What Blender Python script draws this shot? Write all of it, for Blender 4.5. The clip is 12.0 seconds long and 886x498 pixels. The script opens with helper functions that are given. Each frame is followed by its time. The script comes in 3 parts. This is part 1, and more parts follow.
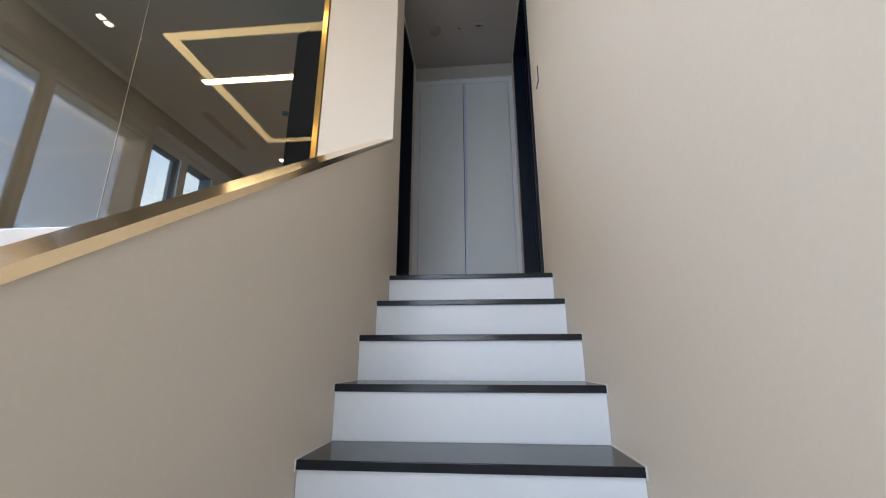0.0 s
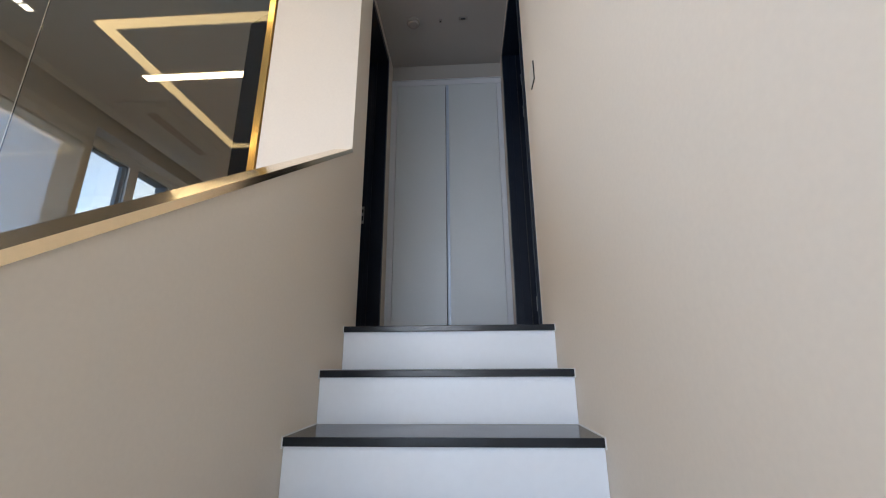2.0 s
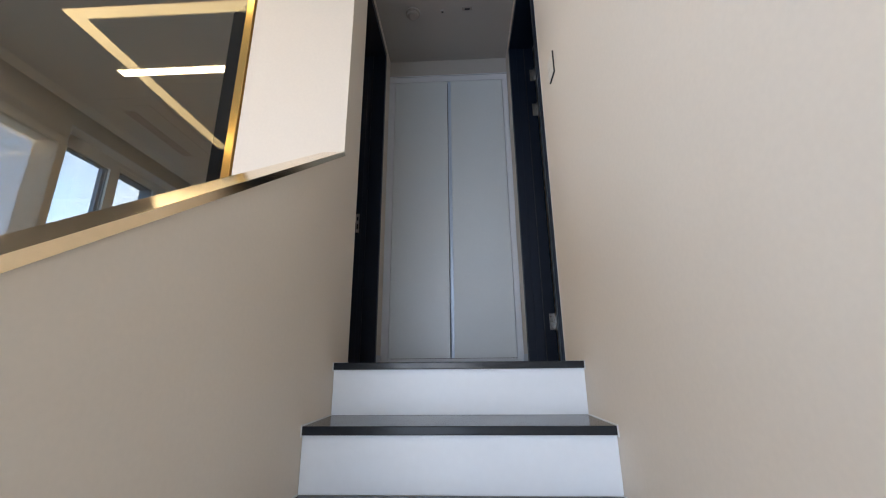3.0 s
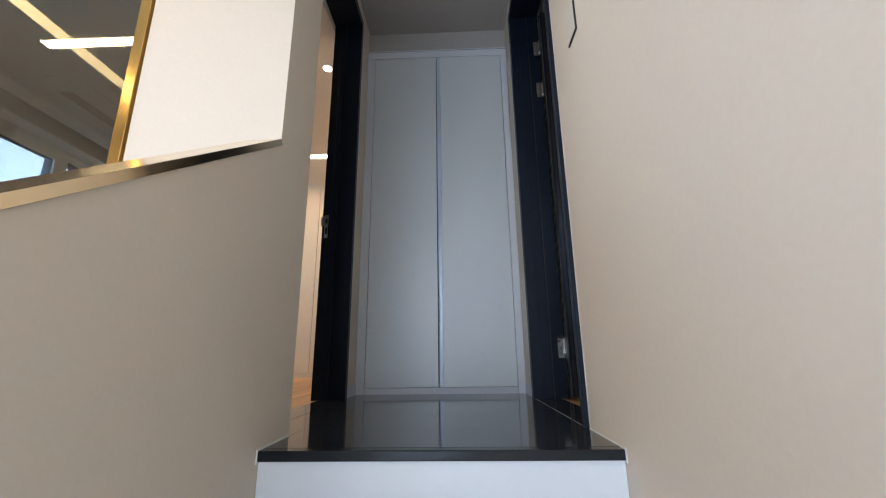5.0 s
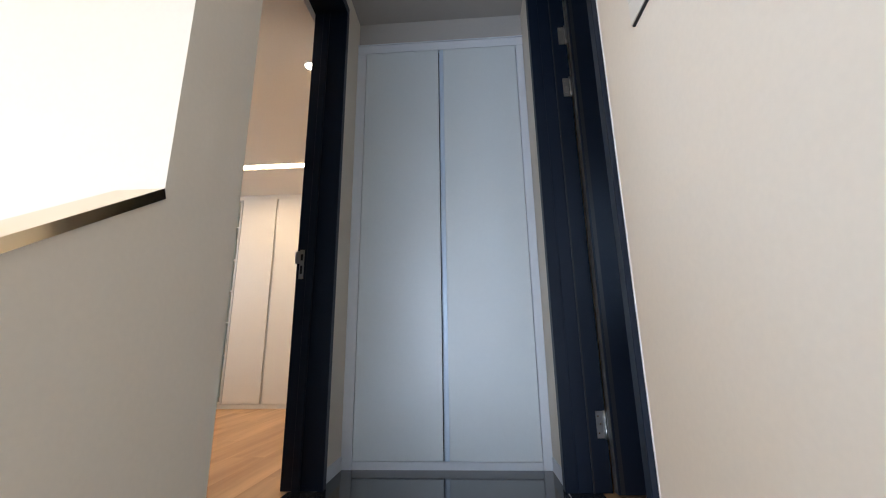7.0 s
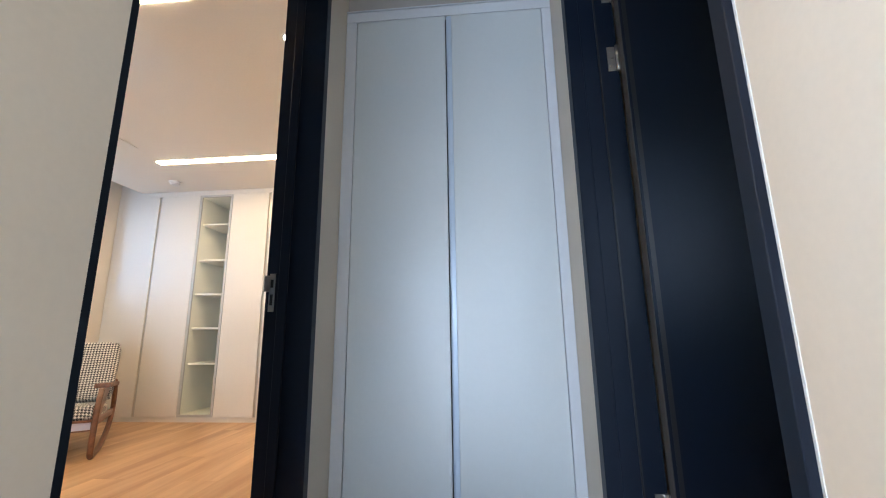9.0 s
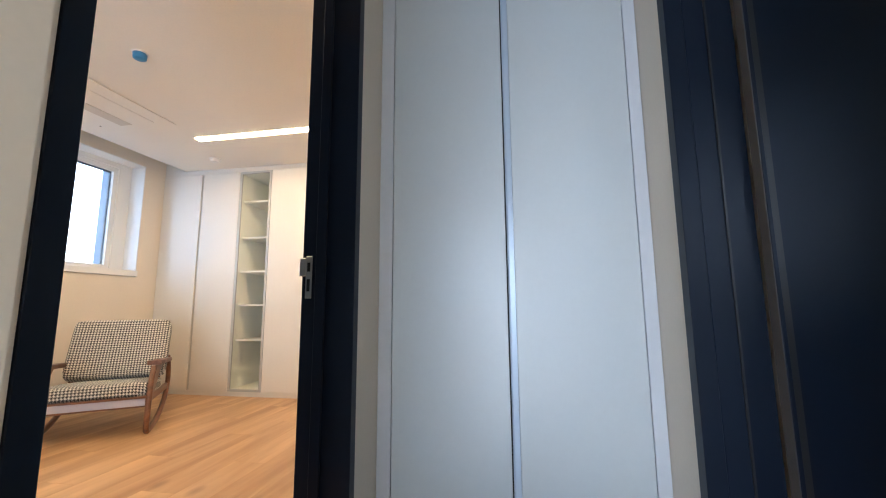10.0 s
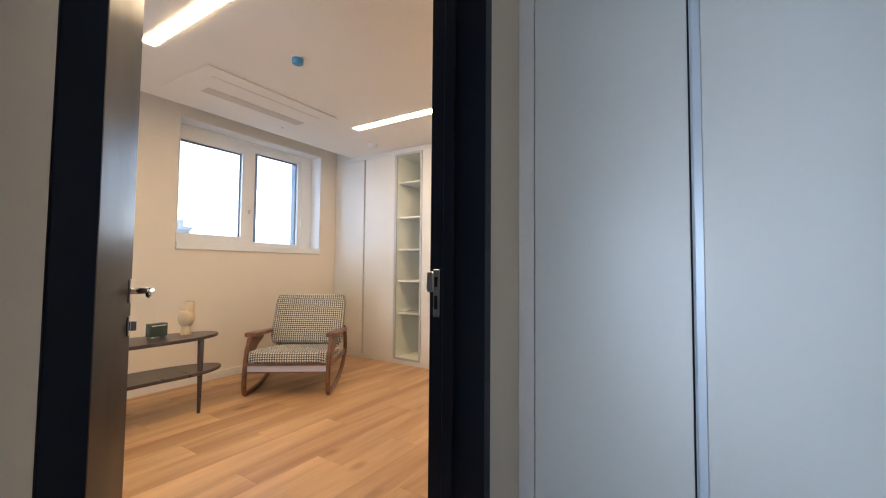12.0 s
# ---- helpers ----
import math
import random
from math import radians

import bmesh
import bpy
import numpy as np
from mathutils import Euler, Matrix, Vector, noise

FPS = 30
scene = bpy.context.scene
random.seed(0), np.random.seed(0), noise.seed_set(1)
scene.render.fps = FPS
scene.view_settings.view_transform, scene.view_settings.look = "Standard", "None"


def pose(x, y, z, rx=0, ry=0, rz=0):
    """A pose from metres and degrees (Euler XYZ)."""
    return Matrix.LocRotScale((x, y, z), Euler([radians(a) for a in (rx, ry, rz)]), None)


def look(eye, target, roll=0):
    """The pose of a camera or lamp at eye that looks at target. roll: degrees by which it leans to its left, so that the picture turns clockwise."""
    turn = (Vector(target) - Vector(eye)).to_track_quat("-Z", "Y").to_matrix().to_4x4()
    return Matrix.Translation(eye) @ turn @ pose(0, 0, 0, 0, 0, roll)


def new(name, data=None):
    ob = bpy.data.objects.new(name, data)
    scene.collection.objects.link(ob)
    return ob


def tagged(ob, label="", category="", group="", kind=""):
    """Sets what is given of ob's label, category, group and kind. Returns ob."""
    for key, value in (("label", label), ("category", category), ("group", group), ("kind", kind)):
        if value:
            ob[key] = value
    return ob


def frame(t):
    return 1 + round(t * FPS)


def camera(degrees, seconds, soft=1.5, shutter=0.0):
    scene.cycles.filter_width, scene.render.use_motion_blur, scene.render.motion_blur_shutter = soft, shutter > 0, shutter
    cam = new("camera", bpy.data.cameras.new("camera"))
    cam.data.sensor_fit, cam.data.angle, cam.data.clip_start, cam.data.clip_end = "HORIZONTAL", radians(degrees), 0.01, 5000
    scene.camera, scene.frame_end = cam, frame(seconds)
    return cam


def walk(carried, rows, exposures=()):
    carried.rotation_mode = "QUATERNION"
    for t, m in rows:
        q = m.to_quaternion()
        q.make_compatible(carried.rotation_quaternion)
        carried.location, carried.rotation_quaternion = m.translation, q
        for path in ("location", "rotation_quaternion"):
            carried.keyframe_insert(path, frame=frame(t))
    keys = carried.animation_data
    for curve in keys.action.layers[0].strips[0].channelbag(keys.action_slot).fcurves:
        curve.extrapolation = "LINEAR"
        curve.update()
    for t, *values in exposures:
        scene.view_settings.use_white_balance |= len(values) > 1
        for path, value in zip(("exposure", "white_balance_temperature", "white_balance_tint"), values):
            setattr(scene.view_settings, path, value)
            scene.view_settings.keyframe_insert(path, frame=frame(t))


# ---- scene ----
# ---- plan ----
W = 0.908                     # clear width of the stair
RISE, GO = 0.18, 0.26
ROOF = 2.61                   # ceiling over stair, landing and open space
LOW = -2.70                   # floor of the open space below
WEST = -3.36                  # inner face of the window wall
BED_CEIL = 2.335
CLOSET_Y = 3.595

# ---- camera ----
cam = camera(95.28, 12.0, soft=1.1)
PATH = [
    (0, (0.5005, -2.1957, -0.4658), (0.3304, -0.2764, 0.0700), 0.01),
    (0.5, (0.4878, -2.0657, -0.3726), (0.3374, -0.1470, 0.1716), 0.05),
    (1, (0.5085, -1.9852, -0.3264), (0.3772, -0.0664, 0.2225), -0.03),
    (1.5, (0.5378, -1.8658, -0.2607), (0.4209, 0.0544, 0.2861), -0.26),
    (2, (0.5325, -1.7490, -0.1680), (0.4264, 0.1690, 0.3889), -0.36),
    (2.5, (0.4907, -1.6025, -0.1312), (0.3976, 0.3153, 0.4287), -0.38),
    (3, (0.4779, -1.5127, -0.0145), (0.3876, 0.4062, 0.5420), -0.50),
    (5, (0.5072, -1.0813, 0.2262), (0.4421, 0.8523, 0.7333), -0.72),
    (5.5, (0.4931, -1.0019, 0.3277), (0.4327, 0.9339, 0.8268), -0.83),
    (6, (0.5118, -0.8807, 0.3526), (0.4442, 1.0566, 0.8445), -0.88),
    (6.5, (0.5417, -0.7769, 0.4767), (0.4422, 1.1591, 0.9689), -0.87),
    (8.5, (0.4995, -0.3491, 0.6959), (0.3510, 1.6000, 1.1189), -0.83),
    (9, (0.5111, -0.2842, 0.8085), (0.3421, 1.6669, 1.2140), -0.79),
    (9.5, (0.4796, -0.2043, 0.8319), (0.2324, 1.7479, 1.1893), -0.61),
    (10, (0.4240, -0.0778, 0.8655), (0.0668, 1.8703, 1.1437), -0.42),
    (10.5, (0.3917, -0.0205, 0.9491), (-0.0813, 1.9137, 1.1366), -0.30),
    (11, (0.3700, 0.0231, 0.9411), (-0.2460, 1.9213, 1.0725), -0.05),
    (11.5, (0.3929, 0.1109, 0.9654), (-0.4378, 1.9272, 1.0695), 0.22),
    (12, (0.4067, 0.1524, 1.0380), (-0.6670, 1.8373, 1.1295), 0.54),
]
walk(cam, [(t, look(eye, target, roll)) for t, eye, target, roll in PATH],
     exposures=[(0.0, 2.76, 6350, 15), (2.5, 2.94, 6200, 16), (5.5, 3.22, 6100, 14), (6.6, 3.42, 5980, 13.5), (9.0, 3.92, 5740, 11), (11.2, 3.94, 6080, 13), (12.0, 3.66, 5920, 12)])

# ---- world, daylight and exposure ----
world = bpy.data.worlds.new("sky")
scene.world = world
world.use_nodes = True
wn = world.node_tree.nodes
sky = wn.new("ShaderNodeTexSky")
sky.sky_type = "NISHITA"
sky.sun_disc = False
sky.sun_elevation = radians(38)
sky.sun_rotation = radians(8)
sky.air_density, sky.dust_density, sky.ozone_density = 1.0, 0.3, 2.0
wn["Background"].inputs["Strength"].default_value = 0.13
# thin bright cloud: the blue fades to white in soft streaks
grey, veil, cover, veiled = wn.new("ShaderNodeRGBToBW"), wn.new("ShaderNodeTexNoise"), wn.new("ShaderNodeMapRange"), wn.new("ShaderNodeMix")
veil.inputs["Scale"].default_value, veil.inputs["Detail"].default_value = 3.5, 6
cover.inputs[1].default_value, cover.inputs[2].default_value = 0.35, 0.62
cover.inputs[3].default_value, cover.inputs[4].default_value = 0.30, 0.88
veiled.data_type = "RGBA"
wl = world.node_tree.links
wl.new(sky.outputs[0], grey.inputs[0])
wl.new(veil.outputs[0], cover.inputs[0])
wl.new(cover.outputs[0], veiled.inputs["Factor"])
wl.new(sky.outputs[0], veiled.inputs["A"])
wl.new(grey.outputs[0], veiled.inputs["B"])
wl.new(veiled.outputs["Result"], wn["Background"].inputs["Color"])


def lamp(name, kind, energy, color, m, size=0.0, size_y=0.0):
    d = bpy.data.lights.new(name, kind)
    d.energy, d.color = energy, color
    if kind == "AREA":
        d.shape, d.size, d.size_y = "RECTANGLE", size, size_y
    ob = new(name, d)
    ob.matrix_world = m
    return ob


sun = lamp("sun", "SUN", 1.5, (1.0, 0.95, 0.88), look((4, 30, 23.7), (0, 0, 0)))
sun.data.angle = radians(8)
# daylight of the wide window at the foot of the stair
lamp("daylight_south", "AREA", 7.4, (0.72, 0.85, 1.0), look((-0.55, -3.56, 0.45), (-0.3, 0, 0.35)), 2.3, 2.7)
# sky in the tall window of the open space
lamp("daylight_void", "AREA", 4.0, (0.50, 0.74, 1.0), look((WEST - 0.535, -1.09, 1.13), (0, -1.09, 1.13)), 1.74, 2.2)
# added fill in an unseen low window, brightens the upper stair wall
lamp("fill_low", "AREA", 3.6, (0.86, 0.93, 1.0), look((WEST - 0.16, -1.45, -1.35), (0, -1.45, -0.6)), 2.1, 1.8)
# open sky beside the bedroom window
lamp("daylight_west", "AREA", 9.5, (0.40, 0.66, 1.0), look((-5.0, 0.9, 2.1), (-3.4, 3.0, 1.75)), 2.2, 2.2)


# ---- materials ----
def node_mat(name):
    m = bpy.data.materials.new(name)
    m.use_nodes = True
    return m, m.node_tree.nodes, m.node_tree.links, m.node_tree.nodes["Principled BSDF"]


def mat(name, color, rough=0.5, metal=0.0, vary=0.06, grain=60.0, blotch=2.0, bump=0.03, coat=0.0, stretch=(1, 1, 1), each=0.0, spec=0.5, coat_rough=0.08):
    """A surface with fine grain, broad blotches and slight relief."""
    m, n, l, p = node_mat(name)
    co = n.new("ShaderNodeTexCoord")
    mp = n.new("ShaderNodeMapping")
    mp.inputs["Scale"].default_value = stretch
    l.new(co.outputs["Object"], mp.inputs[0])
    fine, broad = n.new("ShaderNodeTexNoise"), n.new("ShaderNodeTexNoise")
    fine.inputs["Scale"].default_value, broad.inputs["Scale"].default_value = grain, blotch
    fine.inputs["Detail"].default_value, broad.inputs["Detail"].default_value = 5, 4
    for t in (fine, broad):
        l.new(mp.outputs[0], t.inputs[0])
    add = n.new("ShaderNodeMath")
    add.operation = "ADD"
    l.new(fine.outputs[0], add.inputs[0])
    l.new(broad.outputs[0], add.inputs[1])
    last = add
    if each:
        info, mul = n.new("ShaderNodeObjectInfo"), n.new("ShaderNodeMath")
        mul.operation = "MULTIPLY_ADD"
        mul.inputs[1].default_value = each
        l.new(info.outputs["Random"], mul.inputs[0])
        l.new(add.outputs[0], mul.inputs[2])
        last = mul
    ramp = n.new("ShaderNodeMapRange")
    ramp.inputs[1].default_value, ramp.inputs[2].default_value = 0.6, 1.4 + each
    ramp.inputs[3].default_value, ramp.inputs[4].default_value = 1 - vary, 1 + vary
    l.new(last.outputs[0], ramp.inputs[0])
    mix = n.new("ShaderNodeVectorMath")
    mix.operation = "SCALE"
    mix.inputs[0].default_value = color
    l.new(ramp.outputs[0], mix.inputs["Scale"])
    l.new(mix.outputs[0], p.inputs["Base Color"])
    r2 = n.new("ShaderNodeMapRange")
    r2.inputs[1].default_value, r2.inputs[2].default_value = 0.3, 0.7
    r2.inputs[3].default_value, r2.inputs[4].default_value = rough * 0.88, min(1, rough * 1.12)
    l.new(broad.outputs[0], r2.inputs[0])
    l.new(r2.outputs[0], p.inputs["Roughness"])
    p.inputs["Metallic"].default_value = metal
    p.inputs["Coat Weight"].default_value = coat
    p.inputs["Coat Roughness"].default_value = coat_rough
    p.inputs["Specular IOR Level"].default_value = spec
    if bump:
        b = n.new("ShaderNodeBump")
        b.inputs["Strength"].default_value = bump
        b.inputs["Distance"].default_value = 0.004
        l.new(fine.outputs[0], b.inputs["Height"])
        l.new(b.outputs[0], p.inputs["Normal"])
    return m


def glass_mat(name, color, ior=1.5):
    m, n, l, p = node_mat(name)
    p.inputs["Base Color"].default_value = (*color, 1)
    p.inputs["Transmission Weight"].default_value = 1
    p.inputs["Roughness"].default_value = 0
    p.inputs["IOR"].default_value = ior
    return m


def glow_mat(name, color, strength):
    m, n, l, p = node_mat(name)
    p.inputs["Base Color"].default_value = (0.8, 0.8, 0.8, 1)
    p.inputs["Emission Color"].default_value = (*color, 1)
    p.inputs["Emission Strength"].default_value = strength
    return m


def wood_mat(name, dark, light, scale=1.0, rough=0.42, each=0.35, knots=0.0, fine=0.35):
    """Timber with long grain along the local y axis, streaks and a few knots."""
    m, n, l, p = node_mat(name)
    co, info = n.new("ShaderNodeTexCoord"), n.new("ShaderNodeObjectInfo")
    off = n.new("ShaderNodeVectorMath")
    off.operation = "MULTIPLY_ADD"
    off.inputs[1].default_value = (7.3, 13.1, 5.7)
    cmb = n.new("ShaderNodeCombineXYZ")
    for i in range(3):
        l.new(info.outputs["Random"], cmb.inputs[i])
    l.new(cmb.outputs[0], off.inputs[0])
    l.new(co.outputs["Object"], off.inputs[2])
    mp = n.new("ShaderNodeMapping")
    mp.inputs["Scale"].default_value = (9 * scale, 0.9 * scale, 9 * scale)
    l.new(off.outputs[0], mp.inputs[0])
    a, b, k = (n.new("ShaderNodeTexNoise") for _ in range(3))
    a.inputs["Scale"].default_value, a.inputs["Detail"].default_value, a.inputs["Distortion"].default_value = 1.0, 6, 0.6
    b.inputs["Scale"].default_value, b.inputs["Detail"].default_value = 9.0, 4
    k.inputs["Scale"].default_value = 0.35
    for t in (a, b, k):
        l.new(mp.outputs[0], t.inputs[0])
    s1 = n.new("ShaderNodeMath")
    s1.operation = "MULTIPLY_ADD"
    s1.inputs[1].default_value = fine
    l.new(b.outputs[0], s1.inputs[0])
    l.new(a.outputs[0], s1.inputs[2])
    s2 = n.new("ShaderNodeMath")
    s2.operation = "MULTIPLY_ADD"
    s2.inputs[1].default_value = each
    l.new(info.outputs["Random"], s2.inputs[0])
    l.new(s1.outputs[0], s2.inputs[2])
    ramp = n.new("ShaderNodeValToRGB")
    ramp.color_ramp.elements[0].position, ramp.color_ramp.elements[0].color = 0.42, (*dark, 1)
    ramp.color_ramp.elements[1].position, ramp.color_ramp.elements[1].color = 0.85 + each * 0.6, (*light, 1)
    l.new(s2.outputs[0], ramp.inputs[0])
    last = ramp.outputs[0]
    if knots:
        km, vo, kr, mx = n.new("ShaderNodeMapping"), n.new("ShaderNodeTexVoronoi"), n.new("ShaderNodeMapRange"), n.new("ShaderNodeMix")
        km.inputs["Scale"].default_value = (3.2, 1.5, 3.2)
        l.new(off.outputs[0], km.inputs[0])
        l.new(km.outputs[0], vo.inputs["Vector"])
        vo.inputs["Scale"].default_value = 1.0
        kr.inputs[1].default_value, kr.inputs[2].default_value = 0.02, 0.13
        kr.inputs[3].default_value, kr.inputs[4].default_value = knots, 0.0
        l.new(vo.outputs["Distance"], kr.inputs[0])
        mx.data_type = "RGBA"
        l.new(kr.outputs[0], mx.inputs["Factor"])
        l.new(last, mx.inputs["A"])
        mx.inputs["B"].default_value = (dark[0] * 0.4, dark[1] * 0.35, dark[2] * 0.3, 1)
        last = mx.outputs["Result"]
    l.new(last, p.inputs["Base Color"])
    p.inputs["Roughness"].default_value = rough
    bp = n.new("ShaderNodeBump")
    bp.inputs["Strength"].default_value, bp.inputs["Distance"].default_value = 0.12, 0.002
    l.new(b.outputs[0], bp.inputs["Height"])
    l.new(bp.outputs[0], p.inputs["Normal"])
    return m


def weave_mat(name, dark, light, cell):
    """Small two-tone broken check, woven."""
    m, n, l, p = node_mat(name)
    co = n.new("ShaderNodeTexCoord")
    mp = n.new("ShaderNodeMapping")
    mp.inputs["Location"].default_value = (0.0033, 0.0041, 0.0027)
    l.new(co.outputs["Object"], mp.inputs[0])
    wob = n.new("ShaderNodeTexNoise")
    wob.inputs["Scale"].default_value = 90
    l.new(mp.outputs[0], wob.inputs[0])
    add = n.new("ShaderNodeVectorMath")
    add.operation = "MULTIPLY_ADD"
    add.inputs[1].default_value = (0.0015, 0.0015, 0.0015)
    l.new(wob.outputs["Color"], add.inputs[0])
    l.new(mp.outputs[0], add.inputs[2])
    def calc(op, a, b):
        k = n.new("ShaderNodeMath")
        k.operation = op
        for i, v in enumerate((a, b)):
            if isinstance(v, (int, float)):
                k.inputs[i].default_value = v
            else:
                l.new(v, k.inputs[i])
        return k.outputs[0]

    def stripe(v, share):
        return calc("LESS_THAN", calc("FRACT", v, 0), share)
    sep = n.new("ShaderNodeSeparateXYZ")
    l.new(add.outputs[0], sep.inputs[0])
    u = calc("MULTIPLY", sep.outputs["X"], 1 / cell)
    v = calc("MULTIPLY", calc("ADD", sep.outputs["Y"], sep.outputs["Z"]), 1 / cell)
    teeth = stripe(calc("MULTIPLY", calc("ADD", u, v), 2.0), 0.5)
    count = calc("ADD", calc("ADD", stripe(u, 0.55), stripe(v, 0.55)), teeth)
    tone = n.new("ShaderNodeMix")
    tone.data_type = "RGBA"
    tone.inputs["A"].default_value, tone.inputs["B"].default_value = (*light, 1), (*dark, 1)
    l.new(calc("GREATER_THAN", count, 1.5), tone.inputs["Factor"])
    l.new(tone.outputs["Result"], p.inputs["Base Color"])
    p.inputs["Roughness"].default_value = 0.95
    p.inputs["Sheen Weight"].default_value = 0.2
    bp = n.new("ShaderNodeBump")
    bp.inputs["Strength"].default_value, bp.inputs["Distance"].default_value = 0.4, 0.002
    l.new(wob.outputs[0], bp.inputs["Height"])
    l.new(bp.outputs[0], p.inputs["Normal"])
    return m


M_WALL = mat("beige_wall_paint", (0.737, 0.662, 0.560), 0.6, vary=0.03, grain=90, blotch=1.1, bump=0.012)
M_WHITE = mat("white_wall_paint", (0.78, 0.77, 0.74), 0.6, vary=0.03, grain=90, blotch=1.3, bump=0.012)
M_CEIL = mat("ceiling_paint", (0.80, 0.77, 0.71), 0.75, vary=0.03, grain=90, blotch=1.0, bump=0.012)
# darker ceiling tone: the dimness over stair and landing is in the colour
M_CEIL2 = mat("shade_toned_ceiling_paint", (0.40, 0.375, 0.345), 0.75, vary=0.03, grain=90, blotch=1.0, bump=0.012)
M_RISER = mat("white_riser_panel", (0.80, 0.84, 0.88), 0.36, vary=0.02, grain=40, blotch=3, bump=0.01, spec=0.7)
M_GRANITE = mat("polished_black_stone", (0.012, 0.015, 0.020), 0.19, vary=0.45, grain=420, blotch=6, bump=0.0, spec=0.35)
M_TILE = mat("polished_black_tile", (0.026, 0.030, 0.036), 0.09, vary=0.35, grain=300, blotch=5, bump=0.0, spec=0.9)
M_GROUT = mat("dark_grout", (0.03, 0.03, 0.03), 0.8, vary=0.1, grain=200)
M_SEAL = mat("white_sealant", (0.78, 0.78, 0.76), 0.5, vary=0.05, grain=90)
M_NAVY = mat("blue_black_door_film", (0.0028, 0.0076, 0.0190), 0.44, vary=0.08, grain=70, blotch=2, bump=0.0, spec=0.30)
M_CAB = mat("pale_grey_cabinet_film", (0.60, 0.638, 0.648), 0.44, vary=0.02, grain=55, blotch=2, bump=0.012, coat=1.0, spec=1.0, coat_rough=0.4)
M_CABF = mat("grey_white_frame_film", (0.64, 0.66, 0.69), 0.42, vary=0.02, grain=55, blotch=2, bump=0.015)
M_JOINT = mat("pale_silicone_joint", (0.40, 0.37, 0.29), 0.18, vary=0.05, grain=90)
M_GAP = mat("dark_joint", (0.02, 0.02, 0.022), 0.8, vary=0.1)
M_ALU = mat("brushed_aluminium", (0.62, 0.63, 0.65), 0.28, metal=1.0, vary=0.06, grain=250, bump=0.02, stretch=(1, 1, 0.03))
M_STEEL = mat("satin_steel", (0.55, 0.54, 0.52), 0.3, metal=1.0, vary=0.08, grain=160, bump=0.02)
M_CHROME = mat("chrome", (0.75, 0.75, 0.76), 0.09, metal=1.0, vary=0.04, grain=80, bump=0.0)
M_BRASS = mat("polished_brass", (0.86, 0.60, 0.22), 0.16, metal=1.0, vary=0.06, grain=120, bump=0.01)
M_CAP = mat("polished_champagne_metal", (0.88, 0.71, 0.47), 0.14, metal=1.0, vary=0.05, grain=80, blotch=3, bump=0.004)
M_PULL = mat("satin_pale_metal", (0.54, 0.63, 0.74), 0.36, metal=0.22, vary=0.01, grain=80, bump=0.0)
M_FRAMEG = mat("matt_silver_profile", (0.47, 0.47, 0.46), 0.42, metal=0.15, vary=0.04, grain=90, bump=0.005)
M_CLOSET = mat("cream_wardrobe_film", (0.70, 0.665, 0.61), 0.4, vary=0.025, grain=60, blotch=2, bump=0.015)
M_INSIDE = mat("grey_green_shelf_lining", (0.74, 0.74, 0.66), 0.5, vary=0.03, grain=60)
M_PVC = mat("white_window_frame", (0.78, 0.78, 0.77), 0.35, vary=0.02, grain=60, bump=0.005)
M_GASKET = mat("black_window_gasket", (0.02, 0.035, 0.055), 0.5, vary=0.1)
# dark blue-grey holds the shade on the outer side of the window
M_OUTER = mat("shaded_outer_trim", (0.05, 0.09, 0.14), 0.5, vary=0.06, grain=60)
M_PLASTIC = mat("white_plastic", (0.75, 0.74, 0.72), 0.4, vary=0.03, grain=90, bump=0.01)
M_SWITCH = mat("beige_switch_plastic", (0.70, 0.65, 0.57), 0.4, vary=0.03, grain=90, bump=0.01)
M_BLACKPL = mat("black_plastic", (0.015, 0.015, 0.016), 0.4, vary=0.1, grain=90)
M_VENT = mat("beige_vent_slot", (0.60, 0.54, 0.46), 0.6, vary=0.05, grain=80)
M_EDGE = mat("dark_grey_edge_band", (0.075, 0.07, 0.066), 0.45, vary=0.06, grain=90)
M_DULL = mat("dull_grey_plastic", (0.30, 0.27, 0.24), 0.6, vary=0.06, grain=90)
M_BLUE = mat("blue_cap_plastic", (0.05, 0.24, 0.48), 0.4, vary=0.05, grain=90)
M_OAK = wood_mat("oak_floor", (0.38, 0.205, 0.095), (0.73, 0.47, 0.25), 0.5, 0.42, 0.03, 0.75, 0.16)
M_WALNUT = wood_mat("walnut_frame", (0.085, 0.034, 0.017), (0.22, 0.092, 0.043), 3.0, 0.35, 0.1)
M_TABLE = mat("dark_stained_tabletop", (0.055, 0.038, 0.040), 0.3, vary=0.3, grain=40, blotch=4, stretch=(6, 1, 6))
M_WEAVE = weave_mat("houndstooth_cloth", (0.02, 0.02, 0.022), (0.66, 0.62, 0.54), 0.0190)
M_WEB = mat("lilac_webbing", (0.50, 0.48, 0.56), 0.8, vary=0.08, grain=200, bump=0.1)
M_VASE = mat("matt_sand_ceramic", (0.60, 0.47, 0.31), 0.75, vary=0.06, grain=130, bump=0.1)
M_GREEN = mat("dark_green_lacquer", (0.045, 0.065, 0.05), 0.25, vary=0.1, grain=60)
M_TINT = glass_mat("grey_tinted_glass", (0.30, 0.33, 0.31), 1.39)
M_CLEAR = glass_mat("coated_window_glass", (0.94, 0.97, 0.985), 1.9)
M_SHELFG = glass_mat("cabinet_glass", (0.97, 0.98, 0.97), 1.3)
M_LED = glow_mat("warm_led_diffuser", (1.0, 0.71, 0.39), 4.45)
M_LEDGOLD = glow_mat("golden_led_diffuser", (1.0, 0.70, 0.29), 1.35)
